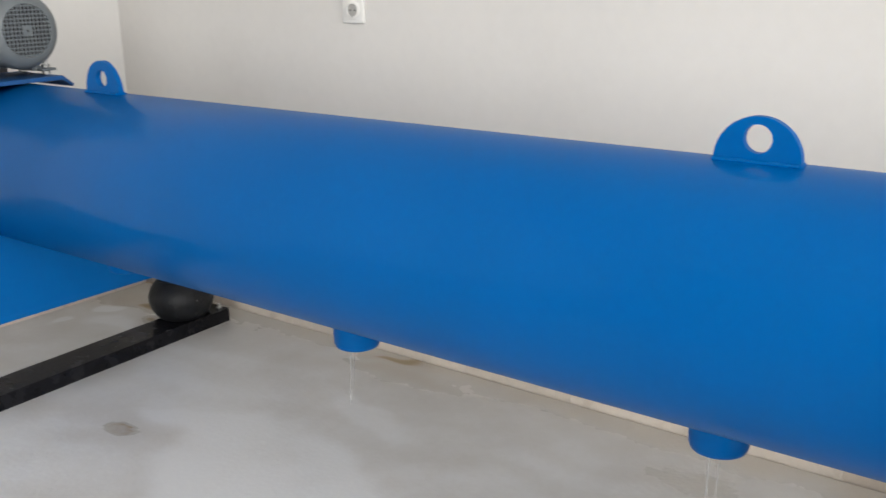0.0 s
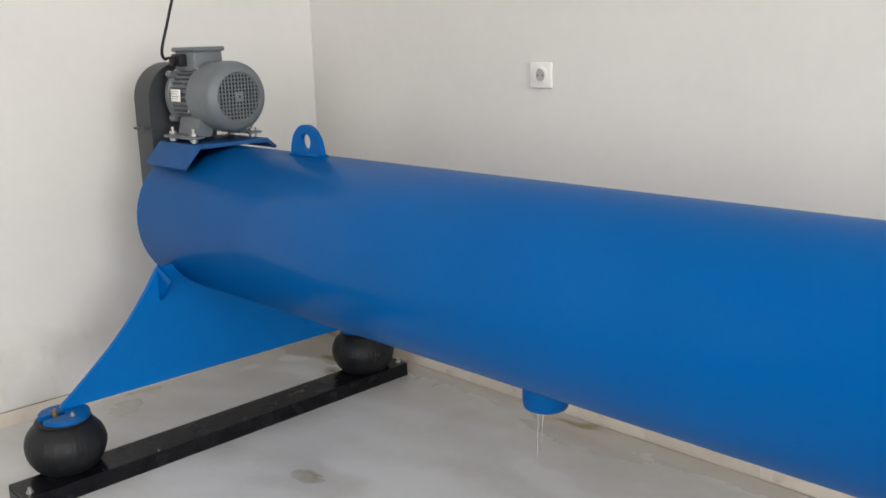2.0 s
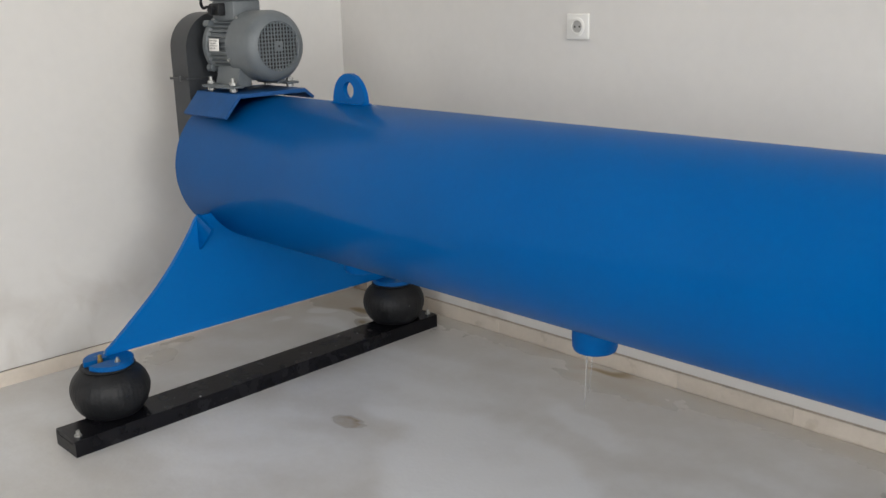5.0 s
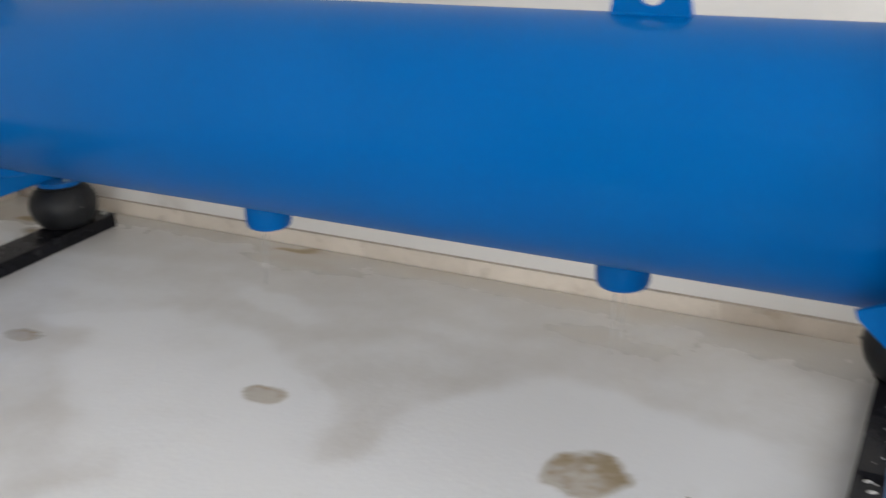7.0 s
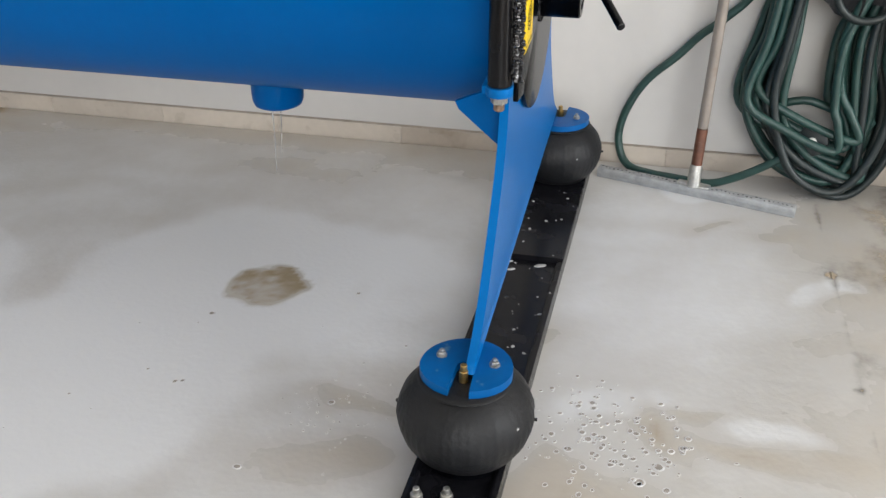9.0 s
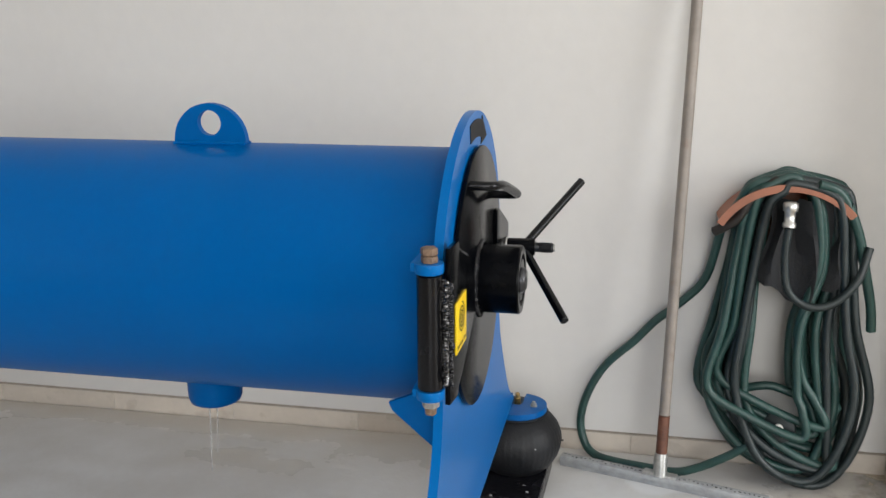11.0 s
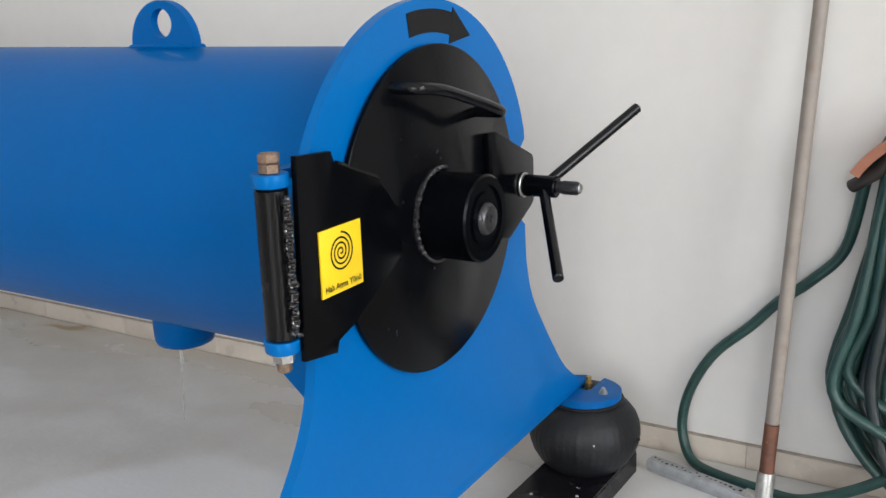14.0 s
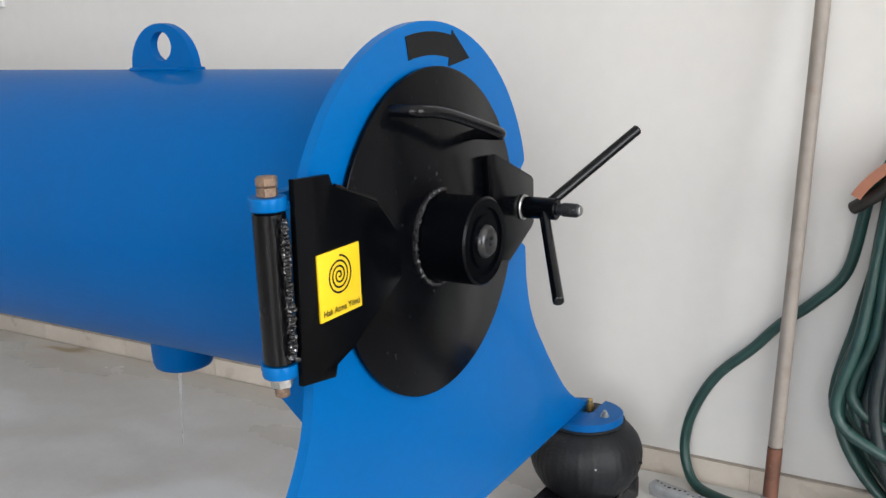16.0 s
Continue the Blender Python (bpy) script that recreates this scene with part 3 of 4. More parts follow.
hexagon((HX, HY, 0.6145), (HX, HY, 0.626), 0.0145, bm)
part("pin_nut", bm, DULL_ZINC, hinge, "dull zinc nut")
part("pin_tip", rod((HX, HY, 0.601), (HX, HY, 0.615), 0.0095, 16, 0.002), RUSTY, hinge, "browned thread end")
for (wx, wy), sd in (((0.0215, -0.0010), 21), ((0.029, -0.007), 22), ((0.037, -0.0145), 23)):
    rnd = random.Random(sd)
    bm = None
    z = 0.660
    while z < 0.828:
        r = rnd.uniform(0.0030, 0.0050)
        ball = bmesh.new()
        bmesh.ops.create_icosphere(ball, subdivisions=2, radius=r)
        bm = join(bm, ball, pose(HX + wx + rnd.uniform(-0.002, 0.002), HY + wy + rnd.uniform(-0.003, 0.003), z, rnd.uniform(-30, 30), 0, 0) @ Matrix.Diagonal((1, 1, 0.75, 1)))
        z += r * rnd.uniform(0.8, 1.5)
    tagged(part("weld_bead", bm, WELD if sd == 22 else WELD_DARK, hinge), "shiny lumpy weld bead", kind="stuff")

# clamp ear, swing screw and wing nut on the far side of the lid
ear = [(0.160, 0.836), (0.190, 0.834), (0.322, 0.778), (0.329, 0.770), (0.329, 0.694), (0.320, 0.686), (0.234, 0.645), (0.162, 0.66)]
part("clamp_ear", prism(ear, XH + 0.0005, XH + 0.0095, 0.0015), BLACK, lid, "black clamp ear")
part("clamp_rib", box((XH + 0.0005, 0.182, 0.772), (XH + 0.0085, 0.186, 0.834), 0.0015), BLACK_GLOSS, lid)
SY, SZ = 0.285, 0.729
screw = part("clamp_screw", rod((XE - 0.02, SY, SZ), (1.566, SY + 0.004, SZ), 0.0105, 20, 0.002), SCREW, machine, "dark steel threaded swing screw")
bm = None
for k in range(9):
    bm = lathe([(0.0105, 0), (0.0122, 0.0012), (0.0105, 0.0024)], 20, pose(1.536 + k * 0.003, SY + 0.003, SZ, 0, 90, 0), bm, caps=False)
part("thread", bm, SCREW, screw)
part("screw_tip", rod((1.5655, SY + 0.004, SZ), (1.5685, SY + 0.004, SZ), 0.0085, 20, 0.001), DULL_ZINC, screw, "bare steel end of the screw")
part("washer", rod((XH + 0.010, SY, SZ), (XH + 0.014, SY, SZ), 0.022, 28, 0.001), ZINC, screw, "bright washer")
wing = part("wing_nut", rod((XH + 0.014, SY, SZ), (1.526, SY + 0.002, SZ), 0.019, 28, 0.002), BLACK, machine, "black wing nut with two long rods")
for tip in ((1.614, 0.437, 0.852), (1.608, 0.106, 0.624)):
    a = Vector((1.500, SY, SZ))
    d = (Vector(tip) - a).normalized()
    part("wing_rod", rod(a + d * 0.012, Vector(tip), 0.0092, 18, 0.002), BLACK_GLOSS, wing)

# turning arrow on the ring of the frame
def arrow_mesh():
    bm = bmesh.new()
    x, cy, cz = XE + 0.0175, FY, FZ
    def at(r, deg):
        return bm.verts.new((x, cy + r * math.sin(radians(deg)), cz + r * math.cos(radians(deg))))
    n = 14
    degs = [-11.0 + 23.6 * k / n for k in range(n + 1)]
    outer, inner = [at(0.311, d) for d in degs], [at(0.277, d) for d in degs]
    for k in range(n):
        bm.faces.new((inner[k], inner[k + 1], outer[k + 1], outer[k]))
    bm.faces.new((at(0.264, 12.4), at(0.2935, 24.5), at(0.319, 12.8)))
    ex = bmesh.ops.extrude_face_region(bm, geom=bm.faces[:])
    for v in [g for g in ex["geom"] if isinstance(g, bmesh.types.BMVert)]:
        v.co.x -= 0.0015
    return bm


part("direction_arrow", arrow_mesh(), INK, machine, "black curved arrow sticker")

# yellow sticker with spiral and caption
SX = XH + 0.0105
SYc, SZc, SS = -0.2480, 0.7310, 0.0435
sticker = part("sticker", prism([(SYc - SS, SZc - SS), (SYc + SS, SZc - SS), (SYc + SS, SZc + SS), (SYc - SS, SZc + SS)], SX - 0.0009, SX + 0.002, 0.0003), YELLOW, machine, "square yellow vinyl sticker")


def ribbon(line, w, x):
    """A flat inked line of (y, z) points."""
    bm = bmesh.new()
    rows = []
    for i, p in enumerate(line):
        a, b = Vector(line[max(0, i - 1)]), Vector(line[min(len(line) - 1, i + 1)])
        d = (b - a).normalized()
        nrm = Vector((-d.y, d.x)) * w / 2
        rows.append((bm.verts.new((x, p[0] + nrm.x, p[1] + nrm.y)), bm.verts.new((x, p[0] - nrm.x, p[1] - nrm.y))))
    for (a, b), (c, d) in zip(rows, rows[1:]):
        bm.faces.new((a, b, d, c))
    return bm


sp = []
for k in range(150):
    a = k / 149 * 3.6 * 2 * math.pi
    r = 0.0012 + 0.0245 * k / 149
    sp.append((SYc - 0.002 - r * math.sin(a + 2.45), SZc + 0.0095 + r * math.cos(a + 2.45)))
part("spiral", ribbon(sp, 0.0026, SX + 0.0026), INK, sticker, "black printed spiral")


def caption(text, size, at, name, parent, mat):
    cu = bpy.data.curves.new(name, "FONT")
    cu.body, cu.size, cu.align_x, cu.offset = text, size, "CENTER", 0.0002
    tmp = new("tmp_text", cu)
    bpy.context.view_layer.update()
    me = bpy.data.meshes.new_from_object(tmp.evaluated_get(bpy.context.evaluated_depsgraph_get()))
    bpy.data.objects.remove(tmp)
    me.name = name
    me.materials.clear()
    me.materials.append(mat)
    me.transform(Matrix.Translation(at) @ Matrix.Rotation(radians(90), 4, "Z") @ Matrix.Rotation(radians(90), 4, "X"))
    ob = new(name, me)
    ob.parent = parent
    return tagged(ob, "black printed words: " + text)


caption("Halı Atma Yönü", 0.0118, (SX + 0.0026, SYc, SZc - SS + 0.006), "caption", sticker, INK)

# ---- motor end ----
MX, MY, MZ = -1.300, 0.010, 1.153
MOT = Matrix.Translation((0, MY, MZ)) @ Matrix.Rotation(radians(90), 4, "Y")
# bent saddle plate
sprof = [(-0.192, 0.931), (-0.134, 0.999), (0.122, 1.000), (0.158, 0.970), (0.151, 0.964), (0.119, 0.988), (-0.131, 0.988), (-0.186, 0.925)]
part("motor_saddle", prism(sprof, -1.5550, -1.2980, 0.001), BLUE_SHADED, machine, "bent blue saddle plate with shade in its paint")
motor = part("motor", lathe([(0.060, -1.5980), (0.103, -1.5930), (0.109, -1.5830), (0.109, -1.5630), (0.098, -1.5580), (0.096, -1.5230), (0.096, -1.3930)], 56, MOT), MOTOR, machine, "grey finned electric motor body")
for k in range(40):
    a = 2 * math.pi * k / 40
    if abs(math.degrees(a) - 90) < 24:
        continue
    mm = Matrix.Translation((0, MY, MZ)) @ Matrix.Rotation(a, 4, "X")
    part("cooling_fin", box((-1.5560, 0.094, -0.0018), (-1.4340, 0.1085, 0.0018), 0, m=mm), MOTOR, motor)
fan = part("fan_cover", lathe([(0.110, -1.4400), (0.113, -1.4380), (0.1135, -1.3410), (0.110, -1.3230), (0.102, -1.3100), (0.090, -1.3030), (0.079, -1.3000), (0.077, -1.3020), (0.077, -1.3150), (0.001, -1.3150)], 64, MOT, caps=False), MOTOR, motor, "smooth grey fan cover")
part("grille_shadow", lathe([(0.0765, -1.3145), (0.0765, -1.3135), (0.001, -1.3135)], 40, MOT, caps=False), DARK, fan, "dark opening behind the grille")
bm = None
for k in range(-6, 7):
    u = k * 0.0120
    h = math.sqrt(max(0.0, 0.0775 ** 2 - u * u))
    bm = box((-1.3035, MY + u - 0.0018, MZ - h), (-1.3005, MY + u + 0.0018, MZ + h), 0, bm)
    bm = box((-1.3033, MY - h, MZ + u - 0.0018), (-1.3003, MY + h, MZ + u + 0.0018), 0, bm)
part("grille", bm, MOTOR, fan, "square-meshed grille", smooth=None)
bm = box((-1.3035, MY - 0.016, MZ - 0.016), (-1.2985, MY + 0.016, MZ + 0.016), 0.002)
part("grille_boss", bm, MOTOR, fan)
part("grille_screw", rod((-1.3000, MY, MZ), (-1.2975, MY, MZ), 0.0035, 10), DARK, fan)
for yy, zz in ((-0.068, 0.088), (-0.108, -0.040), (0.068, 0.088)):
    part("cover_screw", rod((-1.4250, MY + yy * 0.98, MZ + zz * 0.98), (-1.4250, MY + yy * 1.06, MZ + zz * 1.06), 0.004, 10), ZINC, fan)
box_bm = box((-1.5780, MY - 0.066, MZ + 0.080), (-1.4480, MY + 0.040, MZ + 0.146), 0.008)
term = part("terminal_box", box_bm, MOTOR, motor, "grey terminal box")
part("terminal_lid", box((-1.5860, MY - 0.073, MZ + 0.144), (-1.4400, MY + 0.047, MZ + 0.159), 0.007, seg=3), MOTOR, term)
bm = box((-1.5560, MY - 0.092, MZ + 0.098), (-1.4960, MY - 0.060, MZ + 0.138), 0.006)
hexagon((-1.5260, MY - 0.090, MZ + 0.116), (-1.5260, MY - 0.106, MZ + 0.116), 0.017, bm)
part("cable_gland", bm, RUBBER, motor, "black plastic cable gland")
cable = [(-1.515, MY - 0.104, MZ + 0.116), (-1.509, MY - 0.124, MZ + 0.114), (-1.495, MY - 0.136, MZ + 0.145), (-1.489, MY - 0.106, 1.40), (-1.462, MY - 0.072, 1.56), (-1.450, MY - 0.050, 1.80), (-1.470, MY - 0.03, 2.3), (-1.470, MY - 0.03, ZC - 0.001)]
tagged(part("supply_cable", sweep(smooth_line(cable, 6), 0.0048, 10), RUBBER, machine, "thin black supply cable"))
# name plate on the side of the body
mm = Matrix.Translation((0, MY, MZ)) @ Matrix.Rotation(radians(177), 4, "X")
plate = part("name_plate", box((-1.5400, 0.1085, -0.020), (-1.4800, 0.1105, 0.020), 0.001, m=mm), PLASTIC, motor, "small pale metal name plate")
bm = None
for k in range(4):
    bm = box((-1.5350, 0.1105, -0.014 + k * 0.008), (-1.4900 - 0.008 * (k % 2), 0.1112, -0.0125 + k * 0.008), 0, bm, mm)
part("print_bars", bm, INK, plate)
# end shield bosses
for a in (40, 140, 220, 320):
    ca, sa = math.cos(radians(a)), math.sin(radians(a))
    part("shield_boss", rod((-1.5910, MY + 0.112 * ca, MZ + 0.112 * sa), (-1.5580, MY + 0.112 * ca, MZ + 0.112 * sa), 0.012, 14, 0.002), MOTOR, motor)
# feet with bolts
for s, out in ((-1, 0.122), (1, 0.098)):
    prof = [(MY + s * 0.045, 1.053), (MY + s * (out - 0.045), 1.097), (MY + s * (out - 0.030), 1.085), (MY + s * (out - 0.019), 1.035), (MY + s * (out + 0.015), 1.035), (MY + s * (out + 0.015), 1.026), (MY + s * 0.055, 1.026)]
    foot = part("motor_foot", prism(prof, -1.5230, -1.3950, 0.002), MOTOR, motor)
    part("foot_pad", box((-1.5480, MY + min(s * (out - 0.027), s * (out + 0.023)), 1.024), (-1.3700, MY + max(s * (out - 0.027), s * (out + 0.023)), 1.032), 0.002), MOTOR, motor)
    for x in (-1.5260, -1.3920):
        y = MY + s * out
        bm = rod((x, y, 1.000), (x, y, 1.057), 0.006, 14, 0.001)
        hexagon((x, y, 1.033), (x, y, 1.044), 0.0125, bm)
        hexagon((x, y, 1.0125), (x, y, 1.023), 0.0125, bm)
        part("foot_bolt", bm, DULL_ZINC, motor, "zinc-plated foot bolt with nuts")
motor.location = (0.022, 0.003, -0.011)
# belt guard
gp = []
for k in range(25):
    a = radians(180 * k / 24)
    gp.append((0.124 * math.cos(a), 1.128 + 0.124 * math.sin(a)))
gp += [(-0.124, 0.735)] + [(0.124 * math.cos(radians(180 + 180 * k / 16)), 0.735 + 0.124 * math.sin(radians(180 + 180 * k / 16))) for k in range(1, 16)] + [(0.124, 0.735)]
guard = part("belt_guard", prism(gp, -1.728, -1.622, 0.006), GUARD, machine, "tall charcoal belt guard with a rounded top")
part("guard_flange", box((-1.734, -0.134, 1.028), (-1.618, 0.134, 1.036), 0.001), GUARD, guard)
for y in (-0.136, 0.136):
    part("guard_bolt", rod((-1.66, y, 1.024), (-1.66, y, 1.042), 0.005, 8), GUARD, guard)
part("drive_shaft", rod((-1.63, AY, AZ), (-1.568, AY, AZ), 0.05, 24), BLACK, machine)

# ---- things along the back wall ----
# wall socket
sk = holder("wall_socket", "white plastic wall socket with a round earthed insert", "socket", at=(-0.709, YB, 1.176))
E0 = (-0.709, YB, 1.176)


def sock(name, bm, mat, label="", smooth=40):
    bm.transform(Matrix.Translation(Vector(E0) * -1))
    return part(name, bm, mat, sk, label, smooth)


sock("cover_plate", box((E0[0] - 0.046, YB - 0.011, E0[2] - 0.042), (E0[0] + 0.046, YB - 0.0002, E0[2] + 0.042), 0.004, seg=3), PLASTIC)
FY = Matrix.Translation((E0[0], YB - 0.011, E0[2])) @ Matrix.Rotation(radians(90), 4, "X")
sock("insert_ring", lathe([(0.030, -0.001), (0.030, 0.0025), (0.028, 0.0035), (0.021, 0.0035), (0.0205, -0.004)], 40, FY, caps=False), PLASTIC)
sock("insert_cup", lathe([(0.0207, 0.0005), (0.001, 0.0006)], 40, FY, caps=False), material("shaded_cup_plastic", (0.40, 0.39, 0.37), 0.5, var=0.05))
bm = None
for dx in (-0.0095, 0.0095):
    bm = lathe([(0.003, 0.0008), (0.003, 0.0016), (0.0005, 0.0016)], 12, FY @ pose(dx, 0, 0), bm, caps=False)
sock("pin_holes", bm, DARK)
bm = box((E0[0] - 0.003, YB - 0.0155, E0[2] + 0.017), (E0[0] + 0.003, YB - 0.0115, E0[2] + 0.0215), 0.0005)
sock("earth_clip", bm, ZINC)
sock("earth_clip", box((E0[0] - 0.003, YB - 0.0155, E0[2] - 0.0215), (E0[0] + 0.003, YB - 0.0115, E0[2] - 0.017), 0.0005), ZINC)

# floor squeegee: pole leaning on the wall, blade on the floor
sq = holder("floor_squeegee", "floor squeegee with a weathered pole leaning on the wall", "squeegee", at=(1.826, 0.600, 0))
SQ = Vector((1.826, 0.600, 0))


def sqp(name, bm, mat, label="", parent=None, smooth=40):
    bm.transform(Matrix.Translation(-SQ))
    return part(name, bm, mat, parent or sq, label, smooth)


p0, p1 = Vector((1.8285, 0.636, 0.03)), Vector((1.873, YB - 0.0165, 1.64))
d = (p1 - p0).normalized()
sqp("pole", rod(p0 + d * 0.168, p1, 0.0142, 24, 0.003), POLE, "weathered beige pole")
sqp("pole_foot", rod(p0 + d * 0.062, p0 + d * 0.168, 0.0148, 24), POLE_RED, "worn red-brown lower pole")
sqp("pole_socket", lathe([(0.012, 0.0), (0.0180, 0.004), (0.0180, 0.055), (0.0165, 0.066)], 24, along(p0, p1)), ZINC, "bright metal ferrule")
b0, b1 = Vector((1.562, 0.714, 0)), Vector((2.097, 0.566, 0))
u = (b1 - b0).normalized()
rz = math.degrees(math.atan2(u.y, u.x))
mm = Matrix.Translation(b0) @ Matrix.Rotation(radians(rz), 4, "Z")
L = (b1 - b0).length
blade = sqp("blade_holder", box((0, -0.016, 0.014), (L, 0.016, 0.034), 0.005, m=mm), BLADE, "grey metal blade holder")
bm = box((0.0, -0.010, 0.003), (L, -0.003, 0.018), 0.001, m=mm)
box((0.0, 0.003, 0.003), (L, 0.010, 0.018), 0.001, bm, mm)
sqp("rubber_blade", bm, BLADE, "foam rubber lips")
bm = None
rnd = random.Random(8)
for k in range(46):
    px = 0.012 + (L - 0.024) * k / 45
    r = rnd.uniform(0.0025, 0.0045)
    bm = lathe([(r, 0.0338), (r * 0.6, 0.0346)], 8, mm @ pose(px, rnd.uniform(-0.006, 0.006), 0, 0, 0, 30), bm)
tagged(sqp("foam_pores", bm, DARK, "dark pores along the blade", blade), kind="stuff")
sqp("bracket", box((L * 0.5 - 0.045, -0.013, 0.032), (L * 0.5 + 0.045, 0.013, 0.040), 0.003, m=mm), ZINC)

# hose hanger on the wall and the hose on it
HG = Vector((2.110, YB, 0.612))
hang = holder("hose_hanger", "terracotta plastic hose hanger fixed to the wall", "hanger", at=HG)


def hung(name, bm, mat, label="", parent=None):
    bm.transform(Matrix.Translation(-HG))
    return part(name, bm, mat, parent or hang, label)


def saddle_mesh(a0, a1, r0, r1, deep, lip):
    """A curved shelf out of the wall: an arc with thickness and a raised front lip."""
    bm = bmesh.new()
    rows = []
    for k in range(31):
        a = radians(a0 + (a1 - a0) * k / 30)
        c, s = math.cos(a), math.sin(a)
        prof = ((r1, -0.0005), (r1, -deep + 0.012), (r1 + lip, -deep + 0.006), (r1 + lip, -deep), (r0, -deep), (r0, -0.0005))
        rows.append([bm.verts.new((HG.x + r * c, YB + dy, HG.z + r * s)) for r, dy in prof])
    n = len(rows[0])
    for p, q in zip(rows, rows[1:]):
        for k in range(n):
            bm.faces.new((p[k], p[(k + 1) % n], q[(k + 1) % n], q[k]))
    bm.faces.new(rows[0][::-1])
    bm.faces.new(rows[-1])
    return bm


hung("saddle", saddle_mesh(40, 150, 0.182, 0.191, 0.145, 0.010), TERRA)
hung("back_plate", box((HG.x - 0.08, YB - 0.012, HG.z), (HG.x + 0.08, YB - 0.0003, HG.z + 0.165), 0.004), TERRA)
for dx in (-0.05, 0.05):
    hung("screw", lathe([(0.0055, 0.0), (0.0055, 0.002), (0.003, 0.003)], 12, along((HG.x + dx, YB - 0.012, HG.z + 0.05), (HG.x + dx, YB - 0.1, HG.z + 0.05))), ZINC)

HO = Vector((2.12, 0.70, 0))
hose = holder("garden_hose", "long dark green rubber hose hung in loose coils on a hanger", "hose", at=HO)


def hp(name, bm, mat, label="", parent=None):
    bm.transform(Matrix.Translation(-HO))
    return part(name, bm, mat, parent or hose, label, 60)


# the coil: strands lie close together on the way down at the pole's side, spread thinly on the other
rnd = random.Random(23)
order = list(range(17))
rnd.shuffle(order)
for i in range(17):
    f, h = i / 16, order[i] / 16
    jit = lambda s: rnd.uniform(-s, s)
    yy = YB - 0.028 - 0.108 * ((i * 7) % 17) / 16
    sag = rnd.uniform(0.0, 0.035)
    top = HG.z + 0.203 + 0.016 * ((i * 5) % 3) / 2
    bot = 0.0135 + 0.21 * h ** 1.5 * rnd.uniform(0.5, 1.0)
    bx = 2.185 + jit(0.055)
    tl, tr = 2.000 + 0.070 * f + jit(0.006), 2.255 - 0.085 * h + jit(0.008)
    ml, mr = 1.958 + 0.088 * f ** 1.1 + jit(0.006), 2.300 - 0.165 * h + jit(0.010)
    ll, lr = 1.922 + 0.110 * f + jit(0.010), 2.338 - 0.190 * h + jit(0.014)
    low = 0.24 + 0.05 * h + jit(0.03)
    pts = [(tl, yy, top - 0.060), (tl + 0.035, yy, top - 0.020), (HG.x, yy, top), (tr - 0.035, yy, top - 0.020), (tr, yy, top - 0.060), (tr + 0.020, yy + 0.003, 0.60 + jit(0.02)), (mr, yy - sag * 0.5, 0.44),
           (lr, yy - sag, low), (0.4 * bx + 0.6 * lr + 0.02, yy - sag - 0.012, bot + 0.075), (bx + 0.03, yy - sag - 0.018, bot), (0.45 * bx + 0.55 * ll, yy - sag - 0.012, bot + 0.055), (ll, yy - sag, low), (ml, yy - sag * 0.5, 0.44), (tl - 0.022, yy + 0.003, 0.60 + jit(0.02))]
    # darker loops: part of the coil's shade is put into their colour
    hp("hose_loop", sweep(smooth_line(pts, 6, True), 0.0114, 12, True), HOSE if f < 0.45 or i % 3 == 1 else HOSE_DARK_SHADED)
lead = [(2.06, 0.715, 0.822), (2.015, 0.718, 0.800), (1.985, 0.735, 0.745), (1.958, 0.765, 0.690), (1.926, 0.795, 0.540), (1.866, 0.803, 0.464), (1.802, 0.806, 0.407), (1.748, 0.806, 0.345), (1.672, 0.806, 0.268), (1.625, 0.804, 0.180), (1.6085, 0.800, 0.100), (1.622, 0.785, 0.042), (1.650, 0.765, 0.0165), (1.70, 0.742, 0.0125), (1.78, 0.722, 0.0125), (1.87, 0.705, 0.0135), (1.93, 0.700, 0.034), (2.00, 0.695, 0.075), (2.06, 0.69, 0.12)]
hp("hose_lead", sweep(smooth_line(lead, 7), 0.0115, 12), HOSE, "loose lead of the hose sagging to the floor")
tail = [(2.17, 0.69, 0.815), (2.225, 0.70, 0.790), (2.272, 0.71, 0.70), (2.305, 0.72, 0.58), (2.325, 0.73, 0.50), (2.333, 0.735, 0.435)]
hp("hose_tail", sweep(smooth_line(tail, 7), 0.0122, 12), HOSE)
# open end that sticks out over the end of the saddle
stub = [Vector((1.936, 0.735, 0.678)), Vector((1.957, 0.722, 0.694)), Vector((1.990, 0.710, 0.722)), Vector((2.02, 0.705, 0.775)), Vector((2.08, 0.705, 0.822))]
end = hp("hose_end", sweep(smooth_line(stub, 6), 0.0128, 14), HOSE_BROWN, "dark brown open hose end")
hp("bore", lathe([(0.0085, 0.0), (0.0085, 0.0008), (0.001, 0.0008)], 16, along(stub[0] - (stub[1] - stub[0]).normalized() * 0.0006, stub[0] - (stub[1] - stub[0])), caps=False), DARK, "", end)
hp("coupling", lathe([(0.012, 0), (0.018, 0.004), (0.018, 0.022), (0.013, 0.026), (0.013, 0.05), (0.016, 0.052), (0.016, 0.062), (0.010, 0.064)], 20, along((2.105, 0.665, 0.775), (2.103, 0.655, 0.70))), ZINC, "bright metal hose coupling")
small = [(2.103, 0.658, 0.71), (2.100, 0.66, 0.63), (2.115, 0.662, 0.55), (2.165, 0.664, 0.512), (2.225, 0.67, 0.522), (2.277, 0.68, 0.578), (2.302, 0.70, 0.66)]
hp("thin_hose", sweep(smooth_line(small, 7), 0.010, 10), HOSE_DARK_SHADED, "thin dark hose end")
FA, FB = Vector((2.130, 0.715, 0.166)), Vector((2.121, 0.675, 0.173))
